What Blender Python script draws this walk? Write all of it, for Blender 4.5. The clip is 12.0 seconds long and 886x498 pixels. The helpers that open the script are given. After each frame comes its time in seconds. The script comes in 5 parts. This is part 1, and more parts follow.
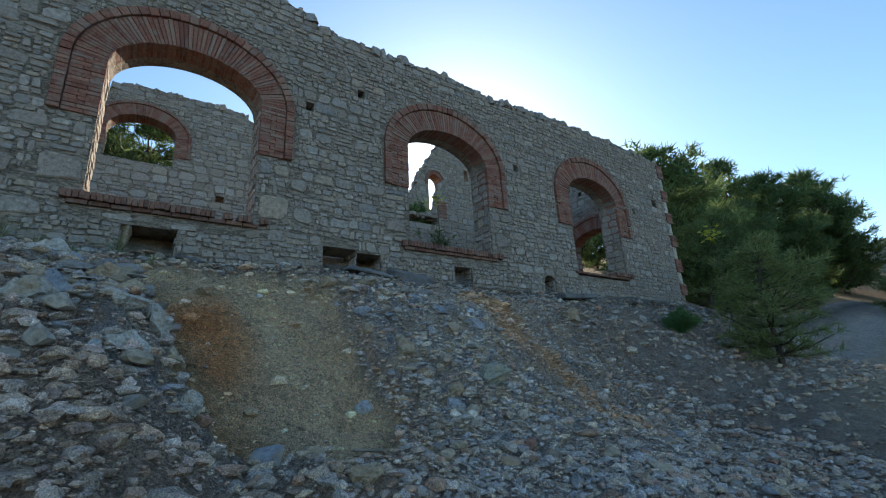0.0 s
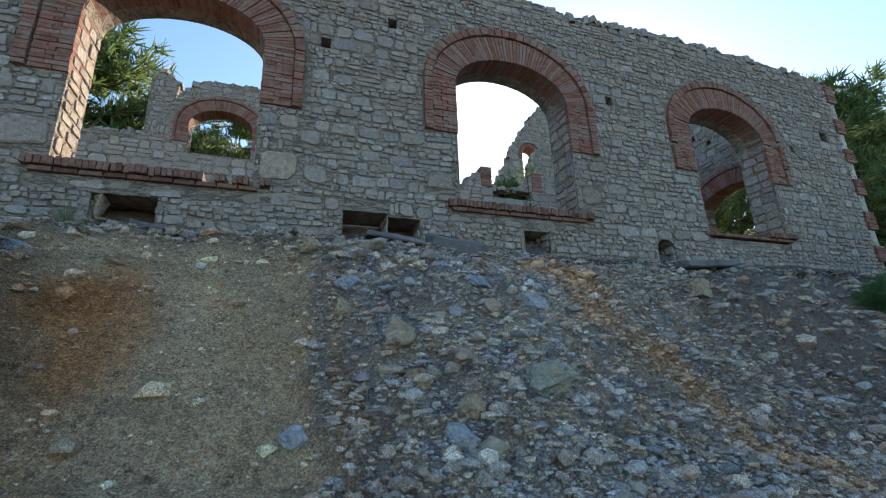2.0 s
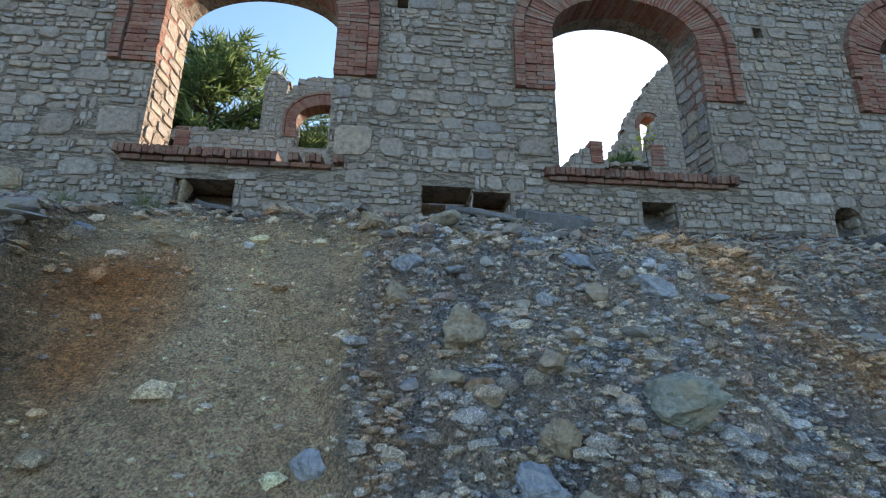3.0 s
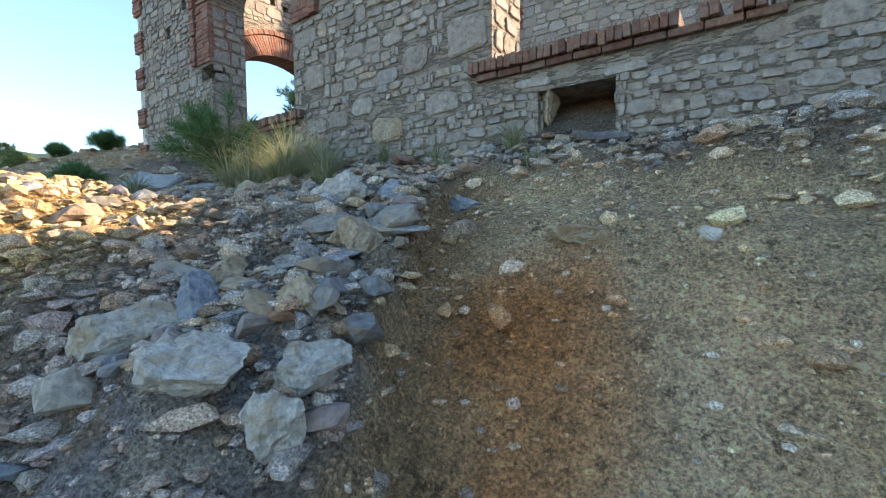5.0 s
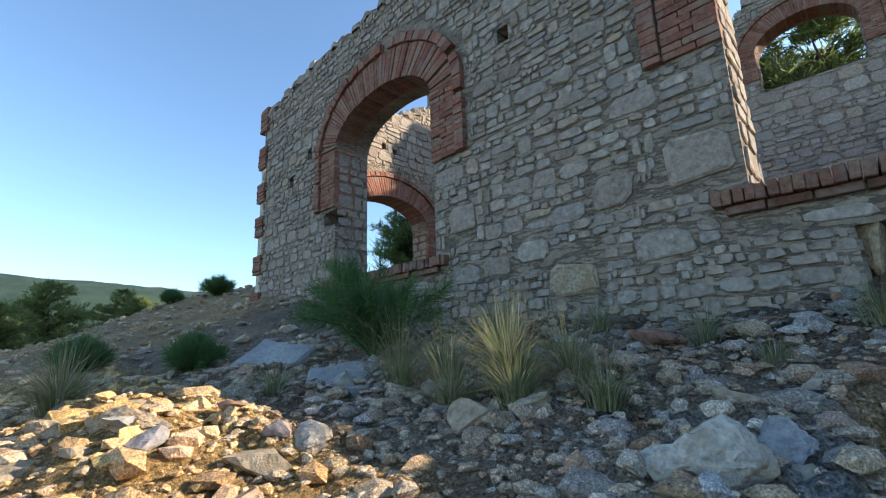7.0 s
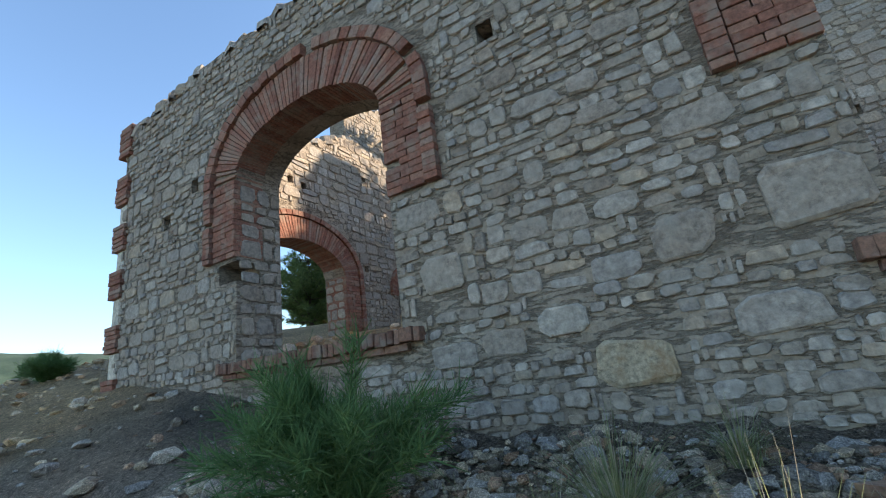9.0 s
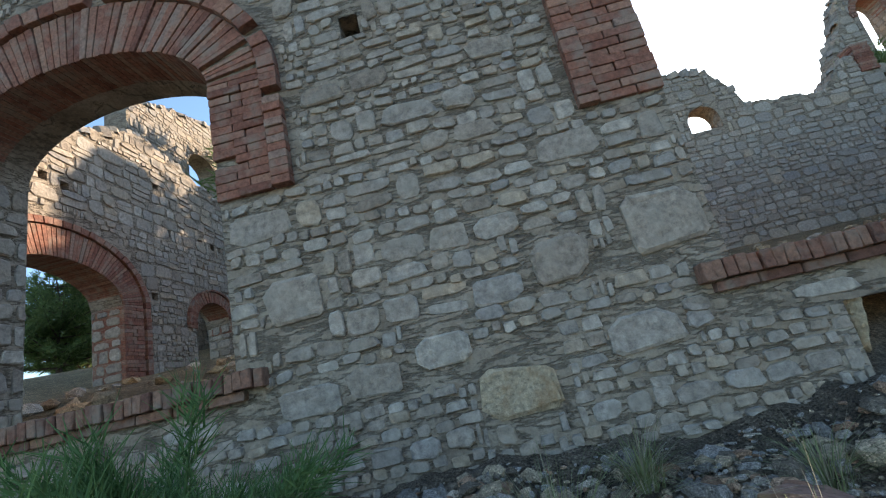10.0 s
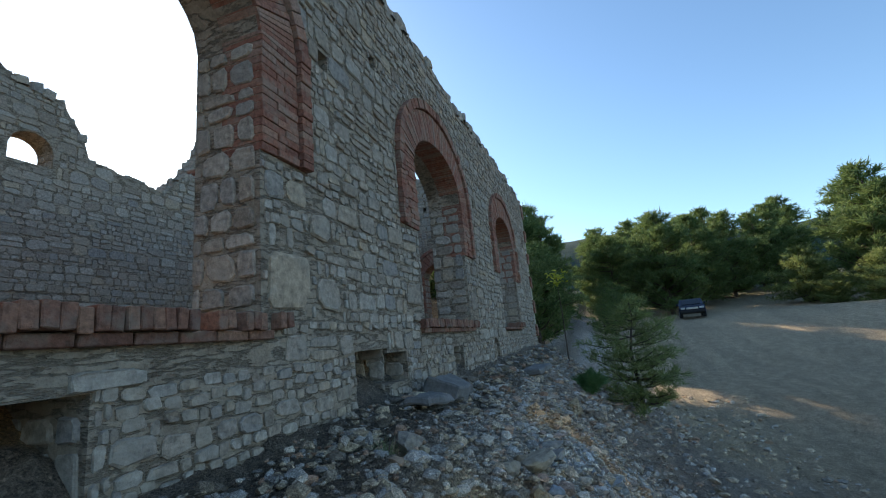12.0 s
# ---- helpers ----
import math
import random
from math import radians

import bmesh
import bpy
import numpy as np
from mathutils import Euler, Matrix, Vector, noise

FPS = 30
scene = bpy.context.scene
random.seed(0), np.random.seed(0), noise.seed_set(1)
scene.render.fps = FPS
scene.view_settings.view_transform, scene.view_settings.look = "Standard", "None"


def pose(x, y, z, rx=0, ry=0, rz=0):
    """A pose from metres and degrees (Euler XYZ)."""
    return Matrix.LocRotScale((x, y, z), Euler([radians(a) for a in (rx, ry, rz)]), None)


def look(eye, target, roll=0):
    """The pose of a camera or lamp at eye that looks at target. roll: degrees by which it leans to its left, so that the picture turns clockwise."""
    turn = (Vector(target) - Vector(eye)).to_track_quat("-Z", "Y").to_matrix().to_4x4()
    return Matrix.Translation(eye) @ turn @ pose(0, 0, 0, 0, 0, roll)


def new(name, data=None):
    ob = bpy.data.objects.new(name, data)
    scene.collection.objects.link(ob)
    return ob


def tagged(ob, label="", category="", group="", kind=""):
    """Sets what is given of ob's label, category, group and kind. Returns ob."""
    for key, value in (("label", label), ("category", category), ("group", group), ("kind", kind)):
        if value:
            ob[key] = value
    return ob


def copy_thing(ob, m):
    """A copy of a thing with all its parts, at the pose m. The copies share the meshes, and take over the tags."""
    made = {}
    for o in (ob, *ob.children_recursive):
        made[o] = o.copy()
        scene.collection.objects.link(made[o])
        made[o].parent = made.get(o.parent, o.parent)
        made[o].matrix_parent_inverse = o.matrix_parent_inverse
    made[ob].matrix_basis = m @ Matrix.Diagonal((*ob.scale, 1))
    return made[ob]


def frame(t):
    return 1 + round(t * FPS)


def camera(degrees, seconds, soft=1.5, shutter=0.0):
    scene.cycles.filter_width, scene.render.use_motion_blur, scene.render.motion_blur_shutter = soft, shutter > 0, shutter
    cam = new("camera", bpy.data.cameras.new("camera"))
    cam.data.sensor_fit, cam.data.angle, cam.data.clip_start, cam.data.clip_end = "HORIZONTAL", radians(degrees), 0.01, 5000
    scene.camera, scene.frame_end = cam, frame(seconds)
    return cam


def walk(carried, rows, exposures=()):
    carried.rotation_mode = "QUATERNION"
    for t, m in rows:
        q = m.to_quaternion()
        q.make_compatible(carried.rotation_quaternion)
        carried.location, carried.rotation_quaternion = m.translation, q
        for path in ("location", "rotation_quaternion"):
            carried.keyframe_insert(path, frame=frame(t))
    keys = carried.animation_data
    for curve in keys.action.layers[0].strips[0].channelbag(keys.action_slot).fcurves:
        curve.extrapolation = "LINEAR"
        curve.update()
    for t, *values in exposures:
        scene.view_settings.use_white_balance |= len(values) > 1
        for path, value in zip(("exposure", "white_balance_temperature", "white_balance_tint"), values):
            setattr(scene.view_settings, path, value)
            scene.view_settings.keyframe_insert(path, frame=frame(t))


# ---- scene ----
cam = camera(89.9, 12.0, soft=1.1)
PATH = [
    (0, (0.782, -7.489, 1.435), (1.892, -5.928, 2.01), -3.2),
    (0.5, (1.367, -7.235, 1.445), (2.377, -5.608, 2.025), -2.9),
    (1, (1.889, -6.808, 1.486), (2.556, -5.016, 2.07), -3.8),
    (1.5, (2.357, -6.44, 1.519), (3.031, -4.65, 2.105), -2.4),
    (2, (2.741, -6.049, 1.535), (3.401, -4.248, 2.099), -2.2),
    (2.5, (2.933, -5.711, 1.61), (3.356, -3.83, 2.141), -2.1),
    (3, (3.223, -5.252, 1.652), (3.41, -3.331, 2.177), 0.6),
    (3.1, (3.266, -5.161, 1.663), (3.384, -3.235, 2.191), -1.1),
    (3.2, (3.256, -5.05, 1.684), (3.271, -3.118, 2.203), -1.9),
    (4.8, (2.337, -3.937, 2.517), (1.227, -2.276, 2.612), -0.8),
    (5, (2.215, -3.946, 2.637), (1.042, -2.33, 2.525), -0.7),
    (5.5, (1.763, -3.896, 2.802), (0.298, -2.545, 2.633), -3.2),
    (6, (1.308, -3.91, 2.975), (-0.169, -2.563, 3.027), 1.2),
    (6.5, (0.878, -3.851, 3.115), (-0.559, -2.475, 3.322), -2.6),
    (7, (0.509, -3.683, 3.221), (-0.856, -2.283, 3.643), -1.9),
    (7.2, (0.384, -3.621, 3.262), (-0.961, -2.208, 3.704), -3.4),
    (8.8, (-0.788, -3.084, 3.779), (-1.842, -1.478, 4.337), -7.4),
    (9, (-0.962, -3.078, 3.834), (-1.914, -1.404, 4.377), -7.4),
    (9.5, (-1.448, -2.952, 3.855), (-2.261, -1.213, 4.413), -9.7),
    (10, (-1.503, -2.81, 3.981), (-1.64, -0.881, 4.492), -12.8),
    (10.2, (-1.48, -2.81, 4.005), (-0.963, -0.908, 4.344), -14.5),
    (10.3, (-1.477, -2.739, 4.02), (-0.627, -0.956, 4.333), -15.5),
    (10.5, (-1.44, -2.657, 4.049), (-0.14, -1.149, 4.241), -12.5),
    (11, (-1.097, -2.61, 3.987), (0.701, -1.763, 4.216), -6.9),
    (11.5, (-0.714, -2.469, 3.949), (1.173, -1.875, 4.245), -7.3),
    (11.7, (-0.528, -2.362, 3.907), (1.335, -1.735, 4.274), -5.2),
    (12, (-0.247, -2.172, 3.946), (1.613, -1.557, 4.348), -5.4),
]
EXPOSURES = [(0.0, 0.75, 6250, 10), (1.5, 1.05, 6450, 13), (2.5, 1.3, 6600, 16), (3.2, 1.5, 6700, 17), (5.5, 1.75, 6950, 16), (6.5, 1.4, 6700, 15), (7.1, 1.1, 6500, 14), (9.5, 1.4, 6900, 15), (10.5, 1.35, 6800, 14), (11.3, 0.9, 6500, 12), (12.0, 0.8, 6500, 11)]
walk(cam, [(t, look(eye, target, roll)) for t, eye, target, roll in PATH], EXPOSURES)

# ---- world and sun ----
SUN_AZ, SUN_EL = radians(37.6), radians(25.0)
SUN_DIR = Vector((math.sin(SUN_AZ) * math.cos(SUN_EL), math.cos(SUN_AZ) * math.cos(SUN_EL), math.sin(SUN_EL)))
world = bpy.data.worlds.new("sky")
scene.world = world
world.use_nodes = True
wt = world.node_tree
sky = wt.nodes.new("ShaderNodeTexSky")
sky.sky_type = 'NISHITA'
sky.sun_disc = False
sky.sun_elevation, sky.sun_rotation = SUN_EL, SUN_AZ
sky.air_density, sky.dust_density, sky.ozone_density = 1.0, 0.5, 3.0
air = wt.nodes.new("ShaderNodeMix")
air.data_type, air.blend_type = 'RGBA', 'MULTIPLY'
air.inputs[0].default_value, air.inputs[7].default_value = 1.0, (0.91, 1.0, 0.98, 1)
wt.links.new(sky.outputs[0], air.inputs[6])
wt.links.new(air.outputs[2], wt.nodes["Background"].inputs[0])
wt.nodes["Background"].inputs[1].default_value = 0.15
sun_data = bpy.data.lights.new("sun", 'SUN')
sun_data.energy, sun_data.angle, sun_data.color = 5.0, radians(0.6), (1.0, 0.87, 0.68)
sun = new("sun", sun_data)
sun.matrix_world = look(SUN_DIR * 60, (0, 0, 0))

# ---- materials ----
def nodes_of(name, rough=0.9):
    m = bpy.data.materials.new(name)
    m.use_nodes = True
    nt = m.node_tree
    b = nt.nodes["Principled BSDF"]
    b.inputs["Roughness"].default_value = rough
    b.inputs["Specular IOR Level"].default_value = 0.25
    return m, nt, b


def add(nt, kind, **values):
    n = nt.nodes.new(kind)
    for k, v in values.items():
        n.inputs[k.replace("_", " ")].default_value = v
    return n


def ramp(nt, source, stops):
    r = nt.nodes.new("ShaderNodeValToRGB")
    e = r.color_ramp.elements
    while len(e) < len(stops):
        e.new(0.5)
    for el, (p, c) in zip(e, stops):
        el.position, el.color = p, (*c, 1)
    nt.links.new(source, r.inputs[0])
    return r.outputs[0]


def mixed(nt, a, b, fac, mode='MIX'):
    n = nt.nodes.new("ShaderNodeMix")
    n.data_type, n.blend_type = 'RGBA', mode
    for sock, v in ((n.inputs[0], fac), (n.inputs[6], a), (n.inputs[7], b)):
        if isinstance(v, (int, float)):
            sock.default_value = v
        elif isinstance(v, tuple):
            sock.default_value = (*v, 1)
        else:
            nt.links.new(v, sock)
    return n.outputs[2]


def noise_of(nt, scale, detail=5, rough=0.6, coords="Position"):
    if coords == "Position":
        g = nt.nodes.new("ShaderNodeNewGeometry").outputs["Position"]
    else:
        g = nt.nodes.new("ShaderNodeTexCoord").outputs["Object"]
    n = add(nt, "ShaderNodeTexNoise", Scale=scale, Detail=detail, Roughness=rough)
    nt.links.new(g, n.inputs["Vector"])
    return n.outputs["Fac"]


def bumped(nt, b, heights, strength=0.5, distance=0.02):
    prev = None
    for h, d in heights:
        n = nt.nodes.new("ShaderNodeBump")
        n.inputs["Strength"].default_value, n.inputs["Distance"].default_value = strength, d
        nt.links.new(h, n.inputs["Height"])
        if prev:
            nt.links.new(prev, n.inputs["Normal"])
        prev = n.outputs[0]
    nt.links.new(prev, b.inputs["Normal"])


def island_or_object(nt, per_object):
    if per_object:
        return nt.nodes.new("ShaderNodeObjectInfo").outputs["Random"]
    return nt.nodes.new("ShaderNodeNewGeometry").outputs["Random Per Island"]


def surface(name, stops, scale, fine, bump=0.012, rough=0.92, stain=None):
    """Two scales of mottling and relief."""
    m, nt, b = nodes_of(name, rough)
    big = noise_of(nt, scale, 6, 0.65)
    col = ramp(nt, big, stops)
    small = noise_of(nt, fine, 4, 0.7)
    col = mixed(nt, col, ramp(nt, small, [(0.3, (0.45, 0.45, 0.45)), (0.7, (1.3, 1.3, 1.3))]), 0.55, 'MULTIPLY')
    if stain:
        spot = ramp(nt, noise_of(nt, stain[1], 5, 0.7), [(0.5, (0, 0, 0)), (0.66, (1, 1, 1))])
        col = mixed(nt, col, stain[0], spot)
    nt.links.new(col, b.inputs["Base Color"])
    bumped(nt, b, [(big, bump * 2), (small, bump)], 0.7)
    return m


def pieces(name, stops, fine, per_object, bump=0.006, rough=0.9, stain=(0.2, 0.19, 0.15), lichen=0.5):
    """Stones or bricks: each its own shade, with grain and stains."""
    m, nt, b = nodes_of(name, rough)
    col = ramp(nt, island_or_object(nt, per_object), stops)
    small = noise_of(nt, fine, 5, 0.7)
    mid = noise_of(nt, fine * 0.22, 4, 0.6)
    col = mixed(nt, col, ramp(nt, small, [(0.32, (0.42, 0.42, 0.42)), (0.68, (1.4, 1.38, 1.35))]), 0.75, 'MULTIPLY')
    col = mixed(nt, col, stain, mixed(nt, (0, 0, 0), ramp(nt, mid, [(0.48, (0, 0, 0)), (0.7, (1, 1, 1))]), lichen))
    nt.links.new(col, b.inputs["Base Color"])
    bumped(nt, b, [(mid, bump * 2.5), (small, bump)], 0.8)
    return m


STONE_STOPS = [(0.0, (0.26, 0.21, 0.165)), (0.25, (0.39, 0.33, 0.265)), (0.5, (0.32, 0.275, 0.23)), (0.7, (0.45, 0.395, 0.33)), (0.85, (0.285, 0.26, 0.235)), (0.95, (0.42, 0.335, 0.245))]
BRICK_STOPS = [(0.0, (0.20, 0.085, 0.06)), (0.3, (0.31, 0.135, 0.09)), (0.6, (0.26, 0.12, 0.085)), (0.85, (0.36, 0.19, 0.13)), (1.0, (0.30, 0.20, 0.155))]
def cracked_mortar(name):
    """Smeared lime pointing, flush with the stones, with long dark cracks."""
    m, nt, b = nodes_of(name, 0.95)
    g = nt.nodes.new("ShaderNodeNewGeometry")
    big, small = noise_of(nt, 3.5, 6, 0.7), noise_of(nt, 26, 5, 0.7)
    col = ramp(nt, big, [(0.28, (0.20, 0.155, 0.115)), (0.5, (0.35, 0.285, 0.215)), (0.72, (0.44, 0.375, 0.295))])
    col = mixed(nt, col, ramp(nt, small, [(0.3, (0.5, 0.5, 0.5)), (0.7, (1.25, 1.25, 1.25))]), 0.6, 'MULTIPLY')
    mp = nt.nodes.new("ShaderNodeMapping")
    mp.inputs["Scale"].default_value = (2.6, 2.6, 11.0)
    nt.links.new(g.outputs["Position"], mp.inputs["Vector"])
    n = add(nt, "ShaderNodeTexNoise", Scale=1.3, Detail=5, Roughness=0.6)
    nt.links.new(mp.outputs[0], n.inputs["Vector"])
    crack = ramp(nt, n.outputs["Fac"], [(0.455, (1, 1, 1)), (0.49, (0.25, 0.24, 0.23)), (0.51, (0.25, 0.24, 0.23)), (0.545, (1, 1, 1))])
    col = mixed(nt, col, crack, 0.5, 'MULTIPLY')
    nt.links.new(col, b.inputs["Base Color"])
    bumped(nt, b, [(big, 0.05), (small, 0.02), (crack, 0.02)], 0.8)
    return m


M_MORTAR = cracked_mortar("lime_mortar")
M_STONE = pieces("rubble_stone", STONE_STOPS, 19, False, 0.016, 0.95, (0.33, 0.29, 0.235), 0.75)
M_STONE_OB = pieces("rubble_stone_single", STONE_STOPS, 19, True, 0.016, 0.95, (0.33, 0.29, 0.235), 0.75)
M_BRICK = pieces("old_brick", BRICK_STOPS, 30, True, 0.009, 0.95, (0.29, 0.22, 0.17), 0.75)
M_LIMESTONE = pieces("dressed_limestone", [(0, (0.48, 0.43, 0.34)), (1, (0.62, 0.57, 0.47))], 22, True, 0.004, 0.88, (0.3, 0.27, 0.22))
M_CONCRETE = surface("grey_slab", [(0.3, (0.30, 0.30, 0.29)), (0.7, (0.47, 0.46, 0.44))], 2.5, 30, 0.006, 0.85)
M_DARKSLAB = surface("dark_weathered_slab", [(0.3, (0.13, 0.125, 0.12)), (0.7, (0.26, 0.25, 0.235))], 3.5, 34, 0.02, 0.9)
M_SILL = pieces("sill_brick", [(0.0, (0.15, 0.075, 0.055)), (0.5, (0.23, 0.115, 0.08)), (1.0, (0.28, 0.16, 0.11))], 30, True, 0.012, 0.95, (0.24, 0.19, 0.15), 0.8)
M_BARK = surface("bark", [(0.3, (0.06, 0.045, 0.035)), (0.7, (0.16, 0.12, 0.09))], 6, 40, 0.02)
M_WOOD = surface("weathered_wood", [(0.3, (0.24, 0.19, 0.13)), (0.7, (0.42, 0.35, 0.26))], 5, 60, 0.006)


def soil_material(name, fine, bump):
    m, nt, b = nodes_of(name, 0.95)
    a = nt.nodes.new("ShaderNodeAttribute")
    a.attribute_name = "soil"
    big, small = noise_of(nt, 3.0, 6, 0.7), noise_of(nt, fine, 6, 0.75)
    grit = noise_of(nt, fine * 4.0, 3, 0.7)
    chips = ramp(nt, noise_of(nt, fine * 2.3, 2, 0.5), [(0.58, (1.0, 1.0, 1.0)), (0.64, (1.8, 1.76, 1.7))])
    specks = ramp(nt, grit, [(0.34, (0.45, 0.44, 0.43)), (0.66, (1.5, 1.5, 1.48))])
    seams = ramp(nt, noise_of(nt, fine * 0.5, 6, 0.8), [(0.37, (0.45, 0.43, 0.41)), (0.43, (1, 1, 1))])
    col = mixed(nt, a.outputs["Color"], ramp(nt, big, [(0.3, (0.6, 0.58, 0.56)), (0.7, (1.25, 1.25, 1.25))]), 0.7, 'MULTIPLY')
    col = mixed(nt, col, ramp(nt, small, [(0.32, (0.4, 0.4, 0.4)), (0.68, (1.4, 1.4, 1.4))]), 0.7, 'MULTIPLY')
    col = mixed(nt, col, (1.42, 1.32, 1.2), 1.0, 'MULTIPLY')
    col = mixed(nt, col, chips, 0.6, 'MULTIPLY')
    col = mixed(nt, col, seams, 0.6, 'MULTIPLY')
    col = mixed(nt, col, specks, 0.7, 'MULTIPLY')
    nt.links.new(col, b.inputs["Base Color"])
    bumped(nt, b, [(big, 0.04), (small, bump * 1.5), (grit, bump * 0.5)], 0.9)
    return m


M_SOIL = soil_material("bare_soil", 18, 0.035)
M_RUBBLE = soil_material("broken_rock", 30, 0.008)


def leaf_material(name, dark, light, trans=0.25):
    m, nt, b = nodes_of(name, 0.6)
    col = ramp(nt, island_or_object(nt, False), [(0.0, dark), (1.0, light)])
    nt.links.new(col, b.inputs["Base Color"])
    t = nt.nodes.new("ShaderNodeBsdfTranslucent")
    nt.links.new(col, t.inputs[0])
    mx = nt.nodes.new("ShaderNodeMixShader")
    mx.inputs[0].default_value = trans
    nt.links.new(b.outputs[0], mx.inputs[1])
    nt.links.new(t.outputs[0], mx.inputs[2])
    nt.links.new(mx.outputs[0], nt.nodes["Material Output"].inputs[0])
    return m


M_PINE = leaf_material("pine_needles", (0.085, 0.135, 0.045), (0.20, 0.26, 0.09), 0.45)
# same needles for pines in the sun, its brightness put into the colour
M_PINE_LIT = leaf_material("pine_needles_lit", (0.14, 0.19, 0.06), (0.32, 0.35, 0.13), 0.5)
M_BROOM = leaf_material("broom_stems", (0.07, 0.15, 0.05), (0.16, 0.27, 0.10), 0.35)
M_GRASS = leaf_material("dry_grass", (0.15, 0.19, 0.085), (0.34, 0.36, 0.18), 0.4)
M_STALK = leaf_material("dead_stalks", (0.30, 0.26, 0.18), (0.52, 0.47, 0.35), 0.3)
M_YELLOW = leaf_material("yellow_leaves", (0.35, 0.38, 0.03), (0.55, 0.52, 0.06), 0.45)
M_FARWOOD = surface("far_woods", [(0.35, (0.022, 0.045, 0.035)), (0.65, (0.045, 0.075, 0.055))], 0.05, 0.6, 0.5)

# ---- helpers of the build ----
def mesh_of(name, verts, faces, material, smooth=False):
    me = bpy.data.meshes.new(name)
    me.from_pydata([tuple(v) for v in verts] if not hasattr(verts, "tolist") else verts.tolist(), [], faces if not hasattr(faces, "tolist") else faces.tolist())
    me.materials.append(material)
    if smooth:
        me.polygons.foreach_set("use_smooth", [True] * len(me.polygons))
    me.update()
    return me


def child(ob, parent, label=""):
    ob.parent = parent
    if label:
        ob["label"] = label
    return ob


def part(name, bm, material, parent, label=""):
    me = bpy.data.meshes.new(name)
    bm.to_mesh(me)
    bm.free()
    me.materials.append(material)
    ob = new(name, me)
    if parent:
        child(ob, parent, label)
    return ob


def chamfered(x0, x1, y0, y1, z0, z1, c=0.006, wobble=0.0, rng=random):
    """Verts and faces of a block with its front and side edges worn off."""
    bm = bmesh.new()
    bmesh.ops.create_cube(bm, size=1)
    for v in bm.verts:
        v.co = Vector(((x0 + x1) / 2 + v.co.x * (x1 - x0), (y0 + y1) / 2 + v.co.y * (y1 - y0), (z0 + z1) / 2 + v.co.z * (z1 - z0)))
        v.co += Vector((rng.uniform(-1, 1), rng.uniform(-1, 1), rng.uniform(-1, 1))) * wobble
    if c:
        bmesh.ops.bevel(bm, geom=list(bm.edges), offset=c, segments=1, affect='EDGES', profile=0.5)
    return bm


def data_of(bm, name, material):
    me = bpy.data.meshes.new(name)
    bm.to_mesh(me)
    bm.free()
    me.materials.append(material)
    return me


def hash_noise(x, y, s=1.0, k=0.0):
    return noise.noise(Vector((x * s, y * s, k)))


def unit(v):
    return max(0.0, min(1.0, v))


# ---- ground ----
YK = [-60, -30, -12, -7.5, -5.5, -4, -3.2, -2.5, -1.7, -0.9, 0, 3, 9, 20, 60]
STATIONS = {
    -70: [-16, -14, -11, -10, -10, -9, -9, -9, -9, -8, -8, -7, -6, -4, 0],
    -22: [0, 0.8, 1.9, 2.6, 2.85, 3.05, 3.15, 3.25, 3.4, 3.6, 3.8, 4.4, 5.4, 7.3, 12],
    -13: [-1.5, -0.6, 1.0, 2.3, 2.85, 3.2, 3.4, 3.6, 3.95, 4.3, 4.65, 5.4, 6.2, 8, 13],
    -8: [-3, -2, -0.8, 0.6, 1.9, 2.8, 3.0, 3.2, 3.4, 3.75, 4.2, 4.8, 5.6, 8, 16],
    -2: [-3, -2, -0.7, 0.3, 1.6, 2.75, 2.98, 2.88, 3.0, 3.18, 3.4, 4.0, 5.2, 8, 16],
    0.5: [-3, -2, -0.6, 0.1, 0.95, 1.75, 2.2, 2.6, 2.9, 3.15, 3.4, 4.0, 5.2, 8, 16],
    1.6: [-3, -1.5, -0.5, -0.05, 0.45, 1.0, 1.4, 2.05, 2.9, 3.15, 3.4, 4.0, 5.2, 8, 16],
    3.4: [-2, -1, -0.5, -0.08, 0.3, 0.75, 1.25, 1.95, 2.75, 3.15, 3.4, 4.0, 5.2, 8, 16],
    8: [-1.5, -1, -0.6, -0.3, 0.1, 0.55, 0.85, 1.45, 2.45, 3.05, 3.45, 4.0, 5.2, 8, 16],
    14: [-0.5, -0.3, -0.2, 0, 0.3, 0.85, 1.2, 1.6, 2.2, 2.9, 3.55, 4.1, 5.2, 8, 16],
    22: [1, 1, 1, 1, 1, 1.1, 1.3, 1.5, 1.9, 2.5, 3.2, 5, 7, 10, 18],
    38: [3.9, 3.9, 3.9, 3.9, 3.9, 3.9, 3.9, 3.95, 4.1, 4.4, 4.8, 6, 9, 13, 22],
    80: [9, 9, 9, 9, 9, 9, 9, 9, 9.2, 9.5, 10, 11, 13, 18, 28],
}
YK.insert(11, 0.7)
for s_x, zs in STATIONS.items():
    zs.insert(11, zs[10] + 0.55 if -7 < s_x <= 15 else zs[10] + 0.2)
SX = sorted(STATIONS)


def base_z(x, y):
    cols = np.array([np.interp(y, YK, STATIONS[s]) for s in SX])
    x = np.clip(x, SX[0], SX[-1])
    i = np.clip(np.searchsorted(SX, x) - 1, 0, len(SX) - 2)
    a, b = np.array(SX)[i], np.array(SX)[i + 1]
    f = (x - a) / (b - a)
    f = f * f * (3 - 2 * f)
    n = np.arange(len(x))
    return cols[i, n] * (1 - f) + cols[i + 1, n] * f


